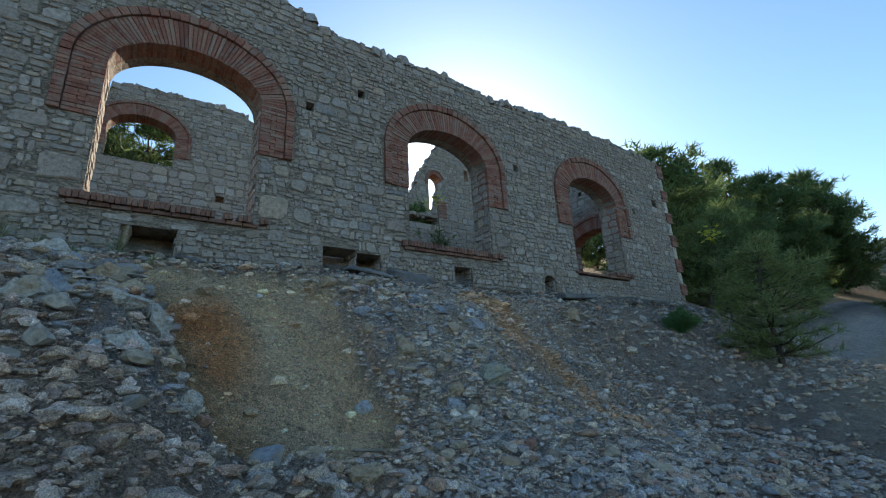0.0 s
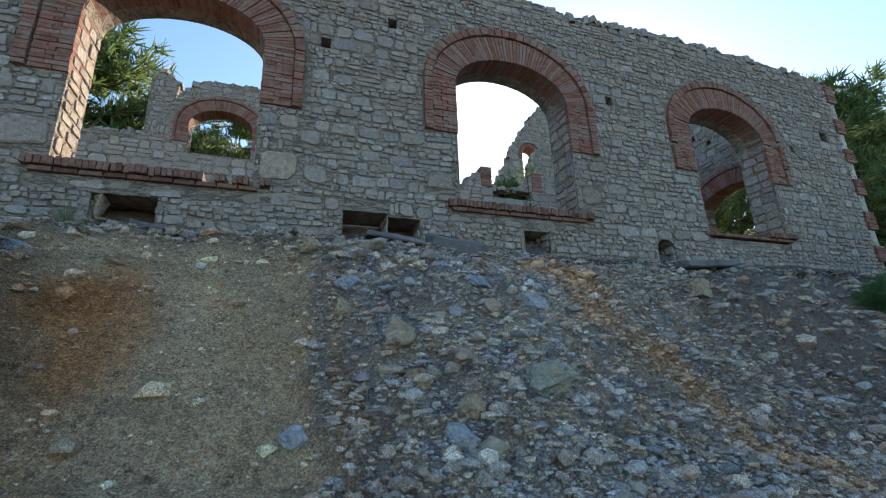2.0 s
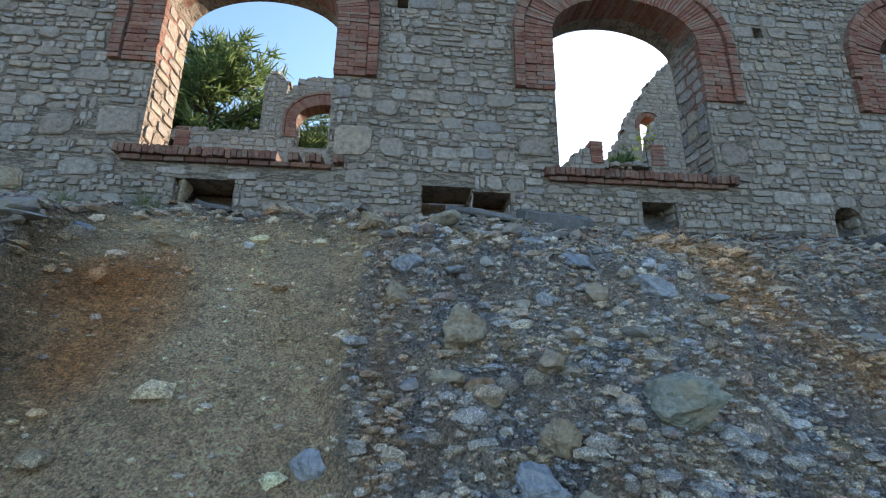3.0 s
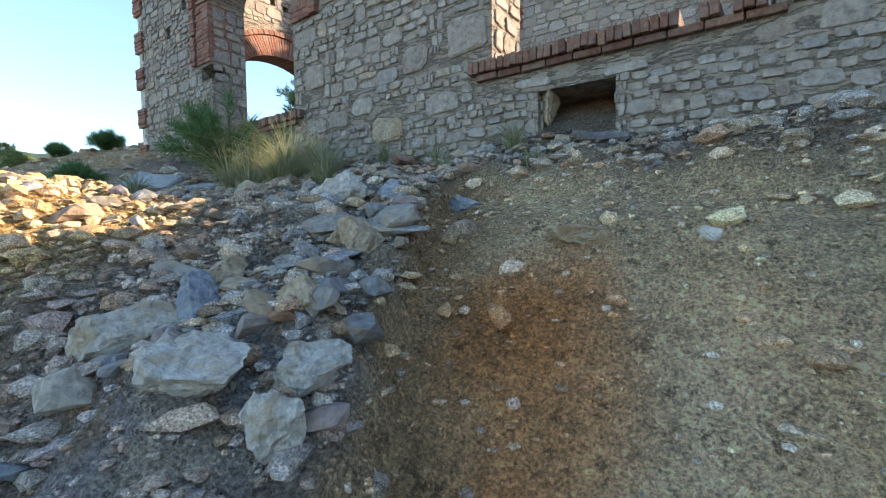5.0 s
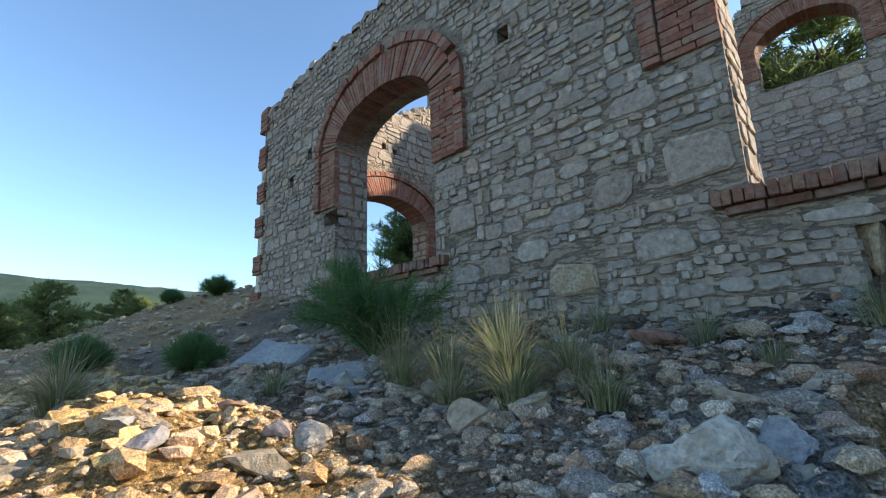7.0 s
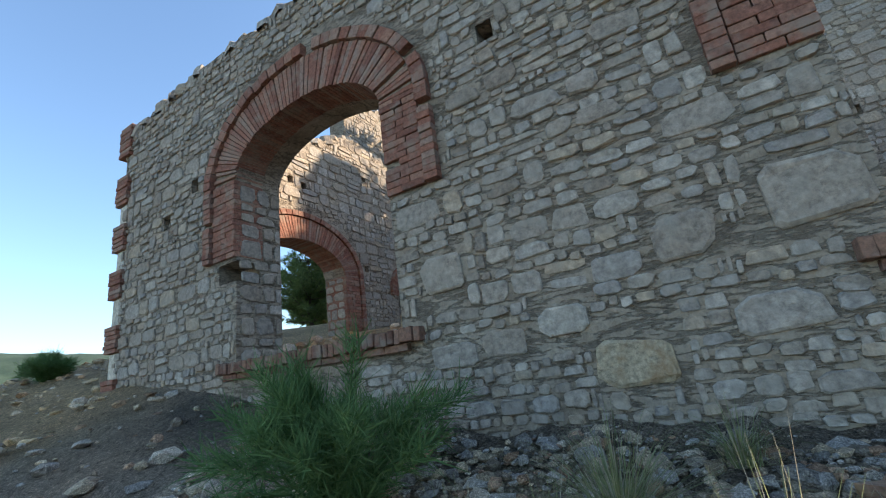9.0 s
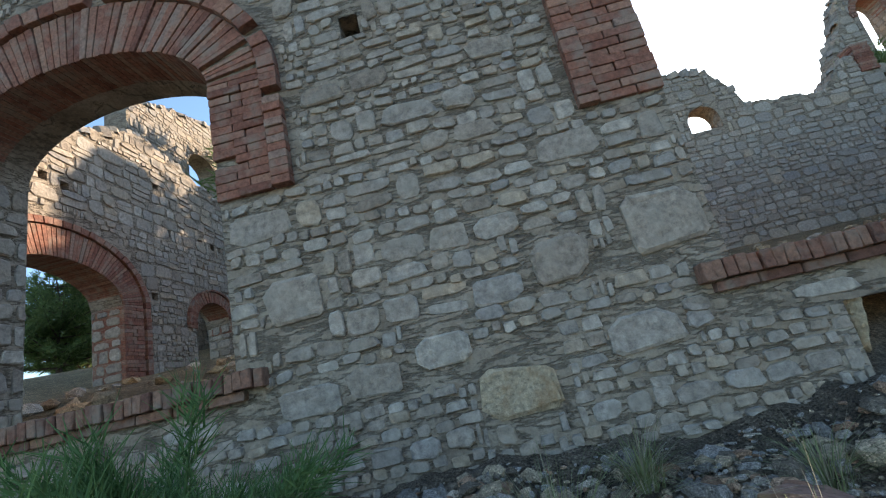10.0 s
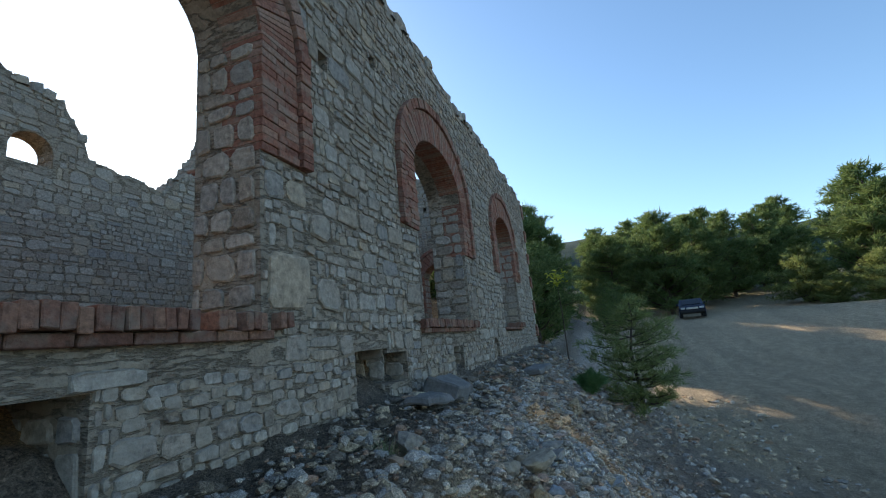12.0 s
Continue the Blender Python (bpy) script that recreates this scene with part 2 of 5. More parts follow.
def scar_edge(y):
    return float(np.interp(y, [-4.2, -3.14, -2.72, -2.42, -1.86, -1.2], [1.45, 1.10, 0.95, 0.80, 0.42, 0.25]))


def inside_scar(x, y):
    """How far a spot lies in the bare earth face cut into the bank."""
    if not (0 < x < 3.6 and -4.4 < y < -0.8):
        return 0.0
    left = (x - scar_edge(y) + 0.10 * hash_noise(x, y, 2.1, 4) + 0.06 * hash_noise(x, y, 7.0, 4)) * 9
    right = (3.02 + 0.2 * hash_noise(x, y, 1.7) + 0.12 * hash_noise(x, y, 5) - x) * 5
    return unit(left) * unit(right) * unit((y + 4.0 + 0.2 * hash_noise(x, y, 2.5, 2)) * 3) * unit((-1.05 - y) * 4)


def rockiness(x, y):
    """How far a spot lies in the outcropping, stone-studded parts of the bank."""
    if not (-4 < x < 10 and -7.5 < y < -0.5):
        return 0.0
    rib = unit((x - scar_edge(y) + 1.25) * 2) * unit((scar_edge(y) + 0.12 - x) * 6) * unit((y + 4.2) * 1.5) * unit((-1.3 - y) * 2)
    scree = unit((x - 2.95) * 4) * unit((9 - x) * 0.5) * unit((y + 4.6) * 0.8) * unit((-0.9 - y) * 2)
    return max(rib, 0.85 * scree, 0.4)


def stone_cell(x, y, scale, k):
    """The embedded stone at a spot: its rise above the joints and a number of its own."""
    d, p = noise.voronoi(Vector((x * scale + 0.35 * hash_noise(x, y, scale, 3), y * scale * 1.15 + 0.35 * hash_noise(x, y, scale, 8), k)))
    own = 0.5 + 0.5 * math.sin(p[0].x * 12.99 + p[0].y * 78.2)
    return unit((d[1] - d[0]) * 2.6), own


def rough_z(x, y):
    near = math.exp(-((x - 3) / 16) ** 2 - ((y + 3) / 9) ** 2)
    r = 0.1 * hash_noise(x, y, 0.9) + 0.09 * hash_noise(x, y, 2.7, 5) + 0.055 * hash_noise(x, y, 7, 9)
    s = inside_scar(x, y)
    road = max(0.0, min(1.0, (x - 9) / 4)) * max(0.0, min(1.0, (-3.5 - y) / 1.5))
    ramp_side = max(0.0, min(1.0, -x)) * max(0.0, min(1.0, (-2.2 - y) * 2))
    r = r * near * (1 - 0.75 * s) * (1 - 0.5 * ramp_side) * (1 - 0.8 * road) - 0.26 * s
    rock = rockiness(x, y) * (1 - s)
    if rock > 0:
        rise, own = stone_cell(x, y, 2.6, 1.0)
        fine_rise, fine_own = stone_cell(x, y, 7.0, 5.0)
        r += rock * (0.2 * rise * max(0.0, own - 0.45) + 0.065 * fine_rise * fine_own - 0.05)
    if s > 0:
        r += s * (0.018 * math.sin(y * 26 + 3 * hash_noise(x, y, 1.2, 6)) * unit(x - 1.9) + 0.05 * abs(hash_noise(x, y, 4.5, 2)) * unit(2.2 - x) + 0.015 * hash_noise(x, y, 14, 2))
    if y > 0.5 or y < -9:
        r *= 0.6
    return r


def ground_many(xs, ys):
    return base_z(np.array(xs), np.array(ys))


def ground_z(x, y):
    return float(base_z(np.array([float(x)]), np.array([float(y)]))[0]) + rough_z(x, y)


def lerp3(a, b, f):
    f = max(0.0, min(1.0, f))
    return tuple(p + (q - p) * f for p, q in zip(a, b))


def soil_colour(x, y):
    n, n2 = hash_noise(x, y, 0.8, 3), hash_noise(x, y, 2.2, 7)
    c = lerp3((0.36, 0.285, 0.22), (0.31, 0.28, 0.245), 0.5 + n)
    if x > 2.9 and y > -6:
        c = lerp3(c, (0.31, 0.30, 0.29), (0.75 + 1.2 * n2) * min(1, (x - 2.9) * 2))
    rock = rockiness(x, y) if y > -4.6 else 0.0
    if rock > 0.4:
        own = stone_cell(x, y, 2.6, 1.0)[1] * 0.6 + stone_cell(x, y, 7.0, 5.0)[1] * 0.4
        tints = ((0.23, 0.24, 0.26), (0.38, 0.37, 0.35), (0.45, 0.36, 0.25), (0.31, 0.33, 0.36), (0.56, 0.53, 0.47), (0.33, 0.26, 0.19))
        c = lerp3(c, tints[int(own * 5.99)], rock * (0.75 + n2))
        c = lerp3(c, (0.50, 0.31, 0.17), 1.3 - abs(x - 6.15 - 0.3 * (-y - 2)) * 2.6 + n2)
        c = lerp3(c, (0.40, 0.29, 0.20), 1.0 - abs(x - 3.1) * 4 + n2)
    s = inside_scar(x, y)
    if s > 0:
        c = lerp3(c, lerp3((0.72, 0.55, 0.35), (0.60, 0.48, 0.33), 0.5 + n2), 1.4 * s)
        c = lerp3(c, (0.46, 0.31, 0.17), s * unit((scar_edge(y) + 0.75 - x) * 2.2 + 0.5 * n2))
        c = lerp3(c, (0.56, 0.27, 0.11), s * unit(1.15 - ((x - 1.5 - 0.12 * (-y - 2.4)) / 0.42) ** 2 - ((y + 2.35) / 0.55) ** 2 + 0.7 * n2))
    c = lerp3(c, (0.52, 0.37, 0.17), unit((-0.3 - x) * 2) * unit((-2.35 - y) * 2.5) * (1 + 0.4 * n))
    c = lerp3(c, (0.38, 0.29, 0.22), unit(0.6 - x) * unit(-3.4 - y) * (1 + 0.3 * n))
    # darker band along the foot of the facade, weaker west of x = -6
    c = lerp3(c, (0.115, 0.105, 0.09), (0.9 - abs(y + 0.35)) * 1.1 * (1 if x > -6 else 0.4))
    if y > 0.4:
        c = lerp3((0.34, 0.22, 0.13), (0.24, 0.19, 0.12), 0.5 + n)
    road = min(1.0, max(0.0, (x - 9) / 4)) * max(0.0, min(1.0, (-3.2 - y + 0.08 * (x - 12)) / 1.5))
    c = lerp3(c, lerp3((0.37, 0.31, 0.225), (0.28, 0.24, 0.18), 0.5 + n2), road)
    if x < -6:
        c = lerp3(c, lerp3((0.46, 0.34, 0.21), (0.32, 0.25, 0.15), 0.5 + n), min(1, (-6 - x) / 2))
    if 5.5 < x < 20 and y < -1:
        c = lerp3(c, (0.22, 0.185, 0.155), 0.75 * unit((x - 5.5) / 3) * (1 - road))
    far = max(abs(x) - 45, abs(y) - 26)
    return lerp3(c, (0.07, 0.075, 0.045), far / 12)


def growing(a, b, fine, limit):
    out = list(np.arange(a, b + fine / 2, fine))
    step, lo, hi = fine, a, b
    while hi < limit:
        step *= 1.17
        lo, hi = lo - step, hi + step
        out = [lo] + out + [hi]
    return np.array(out)


gx, gy = growing(-4.0, 9.5, 0.05, 2500), growing(-7.0, 0.0, 0.05, 2500)
XX, YY = np.meshgrid(gx, gy)
ZZ = base_z(XX.ravel(), YY.ravel())
flat = list(zip(XX.ravel().tolist(), YY.ravel().tolist()))
gverts, gcols = [], []
for (x, y), z in zip(flat, ZZ.tolist()):
    close = abs(x) < 60 and abs(y) < 60
    gverts.append((x, y, z + (rough_z(x, y) if close else 0)))
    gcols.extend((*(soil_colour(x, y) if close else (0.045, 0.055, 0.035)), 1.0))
nx, ny = len(gx), len(gy)
gfaces = [(j * nx + i, j * nx + i + 1, (j + 1) * nx + i + 1, (j + 1) * nx + i) for j in range(ny - 1) for i in range(nx - 1)]
gme = mesh_of("ground", gverts, gfaces, M_SOIL, True)
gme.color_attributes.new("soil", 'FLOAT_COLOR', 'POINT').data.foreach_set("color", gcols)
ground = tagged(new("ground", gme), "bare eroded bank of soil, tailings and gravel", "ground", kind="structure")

# ---- masonry ----
ARCH_A, ARCH_B, SPRING = 1.13, 0.70, 6.42
FRAME_BOTTOM, SILL = 5.45, 4.13
ARCHES = [-4.33, 1.11, 6.42, 11.72]
RNG = random.Random(7)
STONE_SHAPES = []
for k in range(14):
    pts = []
    for sx, sz in ((1, 1), (-1, 1), (-1, -1), (1, -1)):
        jx, jz = RNG.uniform(0.39, 0.52), RNG.uniform(0.38, 0.52)
        cut = RNG.uniform(0.05, 0.22)
        two = [(sx * jx, sz * (jz - cut * 1.2)), (sx * (jx - cut), sz * jz)]
        pts += two if sx * sz > 0 else two[::-1]
    back = [(x, 0.25, z) for x, z in pts]
    rim = [(x * 0.985, -0.62 + RNG.uniform(-0.2, 0.2), z * 0.98) for x, z in pts]
    face = [(x * 0.88 + RNG.uniform(-.03, .03), -1.0 + RNG.uniform(-0.22, 0.22), z * 0.84) for x, z in pts]
    v = back + rim + face
    f = []
    for i in range(8):
        j = (i + 1) % 8
        f += [(i, j, 8 + j, 8 + i), (8 + i, 8 + j, 16 + j, 16 + i)]
    f.append(tuple(range(16, 24)))
    STONE_SHAPES.append((np.array(v), f))
STONE_DATA = [mesh_of("stone", v, f, M_STONE_OB) for v, f in STONE_SHAPES]


def lay_stones(u0, u1, z0, z1, keep, seed, size=1.0):
    """Courses of rubble: (u, z, width, height) of each stone."""
    rng = random.Random(seed)
    out, z = [], z0
    while z < z1:
        h = rng.choice((0.08, 0.10, 0.13, 0.16, 0.19, 0.23, 0.27)) * size
        u = u0 - rng.uniform(0, 0.2)
        while u < u1:
            w = min(0.52, h * rng.uniform(0.8, 2.1)) * rng.uniform(0.85, 1.15)
            if h > 0.16 * size and rng.random() < 0.35:
                rows = [(z, h * 0.48), (z + h * 0.5, h * 0.48)]
            else:
                rows = [(z, h)]
            for zz, hh in rows:
                for du, ww in ((0, w), (0, w * 0.34), (w * 0.34, w * 0.33), (w * 0.67, w * 0.33)):
                    cu, cz = u + du + ww / 2, zz + hh / 2 + rng.uniform(-0.022, 0.022)
                    if all(keep(cu + a * ww * 0.46, cz + b * hh * 0.46) for a in (-1, 1) for b in (-1, 1)) and keep(cu, cz):
                        out.append((cu, cz, max(0.03, ww - rng.uniform(0.006, 0.02)), hh - rng.uniform(0.006, 0.018), rng.uniform(0.006, 0.028), rng.randrange(14), rng.gauss(0, 2.2)))
                        if ww > w * 0.9:
                            break
            u += w
        z += h
    return out


def stone_matrix(frame_m, cu, cz, w, h, d, turn):
    return frame_m @ Matrix.Translation((cu, 0, cz)) @ pose(0, 0, 0, 0, turn, 0) @ Matrix.Diagonal((w, d, h, 1))


def joined_stones(name, stones, frame_m, parent, label):
    vs, fs, n = [], [], 0
    for cu, cz, w, h, d, k, turn in stones:
        v, f = STONE_SHAPES[k]
        m = np.array(stone_matrix(frame_m, cu, cz, w, h, d, turn))
        vs.append(v @ m[:3, :3].T + m[:3, 3])
        fs += [tuple(i + n for i in q) for q in f]
        n += len(v)
    if not vs:
        return None
    ob = new(name, mesh_of(name, np.concatenate(vs), fs, M_STONE))
    child(ob, parent, label)
    ob["kind"] = "stuff"
    return ob


def wall_body(name, u0, u1, step, cuts, spans, y_front, y_back, frame_m, material):
    """A wall of thin upright slices; spans(u, side) gives its solid heights just beside u."""
    us = set(np.round(np.arange(u0, u1, step), 4).tolist()) | {u1} | {round(c, 4) for c in cuts if u0 < c < u1}
    us = sorted(us)
    vs, fs = [], []
    for a, b in zip(us, us[1:]):
        if b - a < 1e-3:
            continue
        sa, sb = spans(a, 1), spans(b, -1)
        if len(sa) != len(sb):
            sa = sb = spans((a + b) / 2, 1)
        for (l0, l1), (r0, r1) in zip(sa, sb):
            n = len(vs)
            for y in (y_front, y_back):
                vs += [(a, y, l0), (b, y, r0), (b, y, r1), (a, y, l1)]
            fs += [(n, n + 1, n + 2, n + 3), (n + 5, n + 4, n + 7, n + 6), (n + 3, n + 2, n + 6, n + 7), (n + 1, n, n + 4, n + 5)]
            edge = lambda u: any(abs(u - c) < 1e-3 for c in cuts) or u in (us[0], us[-1])
            if edge(a):
                fs.append((n, n + 3, n + 7, n + 4))
            if edge(b):
                fs.append((n + 1, n + 5, n + 6, n + 2))
    me = mesh_of(name, [frame_m @ Vector(v) for v in vs], fs, material)
    return new(name, me)


def jagged(points, seed, amp=0.07):
    xs, zs = [p[0] for p in points], [p[1] for p in points]
    def top(u):
        k = math.floor(u / 0.19)
        stepy = 0.6 * noise.noise(Vector((k * 7.13, seed, 0))) + 0.6 * noise.noise(Vector((u * 3.1, seed, 2)))
        return float(np.interp(u, xs, zs)) + amp * stepy
    return top


class Opening:
    """A hole through a wall: round-headed when arch is given, else square."""
    def __init__(self, c, half, bottom, top, arch=0.0):
        self.c, self.half, self.bottom, self.top, self.arch = c, half, bottom, top, arch

    def reach(self, u, grow=0.0):
        d = abs(u - self.c)
        if d >= self.half + grow - 1e-6:
            return None
        t = self.top + (self.arch + grow) * math.sqrt(max(0.0, 1 - (d / (self.half + grow)) ** 2)) if self.arch else self.top + grow
        return self.bottom, t


def masonry(name, label, u0, u1, bottom, top, openings, niches, frame_m, thick, seed, size=1.0, both=True, singles=0, near=0.0, avoid=None, step=0.08):
    """A rubble wall in two leaves; niches go into the front leaf alone."""
    cuts = [o.c + s * o.half for o in openings + niches for s in (-1, 1)]
    def spans_with(ops):
        def spans(u, side):
            e = u + side * 1e-4
            z0, z1 = bottom(e), top(e)
            holes = sorted(r for r in (o.reach(e) for o in ops) if r)
            out, lo = [], z0
            for h0, h1 in holes:
                if h0 > lo:
                    out.append((lo, min(h0, z1)))
                lo = max(lo, h1)
            if lo < z1:
                out.append((lo, z1))
            return out
        return spans
    body = wall_body(name, u0, u1, step, cuts, spans_with(openings + niches), 0.0, thick * 0.5, frame_m, M_MORTAR)
    rear = wall_body("rear_leaf", u0, u1, step, cuts, spans_with(openings), thick * 0.5, thick, frame_m, M_MORTAR)
    child(rear, body)
    tagged(body, label, "wall", kind="structure")
    def keep(u, z):
        if not (u0 + 0.02 < u < u1 - 0.02) or z > top(u) - 0.015 or z < bottom(u):
            return False
        for o in openings + niches:
            r = o.reach(u)
            if r and r[0] < z < r[1]:
                return False
        return not (avoid and avoid(u, z))
    zmin, zmax = min(bottom(u) for u in np.linspace(u0, u1, 40)), max(top(u) for u in np.linspace(u0, u1, 40))
    stones = lay_stones(u0, u1, zmin, zmax + 0.1, keep, seed, size)
    stones.sort(key=lambda q: abs(q[0] - near))
    for q in stones[:singles]:
        cu, cz, w, h, d, k, turn = q
        ob = new("stone", STONE_DATA[k])
        ob.matrix_world = stone_matrix(frame_m, cu, cz, w, h, d, turn)
        ob.parent = body
    joined_stones("rubble_facing", stones[singles:], frame_m, body, "coursed grey and tan rubble stones")
    if both:
        inner = frame_m @ Matrix.Translation((0, thick, 0)) @ Matrix.Diagonal((-1, -1, 1, 1))
        flip = lambda u, z: keep(-u, z)
        back = [q for q in lay_stones(-u1, -u0, zmin, zmax + 0.1, flip, seed + 50, size)]
        joined_stones("inner_facing", back, inner, body, "rubble stones of the inner face")
    caps = []
    rngc = random.Random(seed + 17)
    u = u0 + 0.05
    while u < u1 - 0.1:
        w = rngc.uniform(0.12, 0.32)
        for y in (0.14, thick - 0.16):
            m = frame_m @ Matrix.Translation((u + w / 2, y + rngc.uniform(-.05, .05), top(u + w / 2) - 0.03)) @ pose(0, 0, 0, rngc.uniform(-14, 14), rngc.uniform(-14, 14), rngc.uniform(-12, 12)) @ Matrix.Diagonal((w * 1.05, thick * 0.56, rngc.uniform(0.06, 0.22), 1)) @ pose(0, 0, 0, -90, 0, 0) @ Matrix.Translation((0, 0.4, 0))
            caps.append((m, rngc.randrange(14)))
        u += w
    # stones of the reveals
    rev = []
    rng = random.Random(seed + 9)
    for o in openings:
        if o.half < 0.2:
            continue
        for s in (-1, 1):
            z = o.bottom + 0.02
            while z < o.top - 0.1:
                h = rng.uniform(0.12, 0.26)
                y = 0.03
                while y < thick - 0.08:
                    w = min(rng.uniform(0.16, 0.34), thick - y)
                    m = frame_m @ Matrix.Translation((o.c + s * o.half, y + w / 2, z + h / 2)) @ pose(0, 0, 0, 0, 0, 90 if s < 0 else -90) @ Matrix.Diagonal((w - 0.02, rng.uniform(0.012, 0.025), h - 0.018, 1))
                    rev.append((m, rng.randrange(14)))
                    y += w
                z += h
    vs, fs, n = [], [], 0
    for m, k in rev + caps:
        v, f = STONE_SHAPES[k]
        mm = np.array(m)
        vs.append(v @ mm[:3, :3].T + mm[:3, 3])
        fs += [tuple(i + n for i in q) for q in f]
        n += len(v)
    if vs:
        ob = child(new("loose_facing", mesh_of("loose_facing", np.concatenate(vs), fs, M_STONE)), body)
        ob["kind"] = "stuff"
    return body


def brick_area(centres, u, z, spring=SPRING, bottom=FRAME_BOTTOM):
    for c in centres:
        d = abs(u - c)
        if d < 1.72 and z > bottom - 0.02:
            if z < spring or ((d / 1.72) ** 2 + ((z - spring) / 1.38) ** 2) < 1:
                return True
    return False


FRONT = Matrix.Identity(4)
THICK = 0.62
front_openings = [Opening(c, ARCH_A, SILL if c < 11 else 4.02, SPRING, ARCH_B if c > -4 else 0.60) for c in ARCHES]
front_openings += [Opening(0.82, 0.35, 2.9, 3.86), Opening(3.78, 0.33, 3.0, 3.92), Opening(4.36, 0.25, 3.55, 3.87), Opening(6.63, 0.24, 3.2, 3.84), Opening(9.4, 0.22, 3.3, 3.74, 0.16)]
front_niches = [Opening(x, 0.075, z, z + 0.19) for x, z in ((-2.03, 6.54), (3.12, 6.63), (8.6, 6.64), (13.85, 6.35), (-7.0, 6.2), (-6.35, 6.55), (4.2, 7.3))]
front_niches += [Opening(15.2, 0.13, 6.85, 7.12), Opening(-5.62, 0.17, 5.16, 5.40)]
front_top = jagged([(-8.1, 8.2), (-6.7, 8.42), (-4.8, 8.48), (-2, 8.6), (0.5, 8.75), (2.6, 9.0), (2.9, 8.95), (3.2, 8.72), (5, 8.68), (6.3, 8.8), (8, 8.62), (11, 8.85), (13.8, 8.8), (16.4, 8.7)], 3, 0.15)
BLOCKS = [(-0.32, 4.58, 0.56, 0.44), (2.55, 4.5, 0.5, 0.46), (-1.0, 4.47, 0.42, 0.32), (3.05, 4.42, 0.34, 0.3), (4.95, 4.55, 0.44, 0.3), (7.85, 4.6, 0.4, 0.34), (-0.62, 3.95, 0.46, 0.26), (-1.85, 4.1, 0.4, 0.24), (2.95, 5.0, 0.32, 0.24), (-2.75, 4.62, 0.4, 0.34)]
STAIN = (-1.42, 3.76, 0.52, 0.3)
front_avoid = lambda u, z: brick_area(ARCHES, u, z) or any(abs(u - c) < 1.32 and 4.05 < z < SILL + 0.12 for c in ARCHES[:3]) or any(abs(u - a) < w / 2 and abs(z - b) < h / 2 for a, b, w, h in BLOCKS + [STAIN])
facade = masonry("wall_front", "long roofless rubble stone facade with brick-framed arched windows", -8.28, 16.0, lambda u: 2.3 if u < 9 else 2.6, front_top, front_openings, front_niches, FRONT, THICK, 11, 0.84, True, 286, -0.7, front_avoid, 0.08)
for i, (a, b, w, h) in enumerate(BLOCKS):
    ob = new("stone", STONE_DATA[i % 14])
    ob.matrix_world = stone_matrix(FRONT, a, b, w, h, 0.03, 2 * (i % 3 - 1))
    child(ob, facade, "large pale squared block")

LEFT = Matrix(((0, -1, 0, -7.52), (1, 0, 0, 0), (0, 0, 1, 0), (0, 0, 0, 1)))    # u runs along y, front looks east
RIGHT = Matrix(((0, 1, 0, 15.4), (-1, 0, 0, 0), (0, 0, 1, 0), (0, 0, 0, 1)))    # u runs along -y, front looks west
GABLE_Y = 2.87
left_openings = [Opening(GABLE_Y, 1.13, 4.7, 6.15, 0.66), Opening(6.5, 0.62, 5.15, 6.0, 0.5)]
left_niches = [Opening(y, 0.07, z, z + 0.15) for y, z in ((2.2, 8.0), (2.6, 7.95), (2.95, 7.9), (4.2, 7.7), (5.2, 7.75), (6.2, 7.8), (6.65, 7.8), (6.9, 7.8), (4.75, 6.35), (4.9, 8.7))]
gable_brick = lambda u, z: brick_area([GABLE_Y], u, z, 6.15, 4.7) or (abs(u - 6.5) < 0.92 and z > 5.9 and ((u - 6.5) / 0.92) ** 2 + ((z - 6.0) / 0.8) ** 2 < 1)
gable_left = masonry("wall_west", "tall ruined gable wall with a large and a small arch", 0.64, 9.0, lambda u: 3.6, jagged([(0, 8.3), (2, 8.75), (2.8, 8.9), (4.1, 9.6), (4.6, 9.75), (6.0, 9.45), (7.3, 9.15), (9, 8.6)], 8, 0.14), left_openings, left_niches, LEFT, 0.58, 31, 1.0, True, 0, 0, gable_brick)
right_openings = [Opening(-2.75, 1.13, 4.4, 6.3, 0.62)]
right_niches = [Opening(-y, 0.08, z, z + 0.17) for y, z in ((3.6, 8.9), (3.1, 8.5), (2.6, 8.6), (2.1, 8.3))]
gable_right = masonry("wall_east", "shaded ruined gable wall with a brick arch", -9.0, -0.64, lambda u: 3.4, jagged([(-9, 9.2), (-6, 10.0), (-4.4, 10.5), (-2, 9.6), (0, 8.8)], 15, 0.12), right_openings, right_niches, RIGHT, 0.58, 41, 1.1, True, 0, 0, lambda u, z: brick_area([-2.75], u, z, 6.3, 4.4))
BACK = Matrix.Translation((0, 9.7, 0))
back_openings = [Opening(0.26, 1.03, 9.35, 10.45, 0.68), Opening(5.85, 0.45, 8.85, 9.2, 0.42), Opening(11.85, 0.95, 8.95, 9.35), Opening(-5.35, 0.5, 9.0, 9.4), Opening(2.9, 0.14, 8.3, 8.55)]
back_ring = lambda u, z: (abs(u - 0.26) < 1.5 and z > 9.7 and (z < 10.45 or ((u - 0.26) / 1.5) ** 2 + ((z - 10.45) / 1.22) ** 2 < 1))
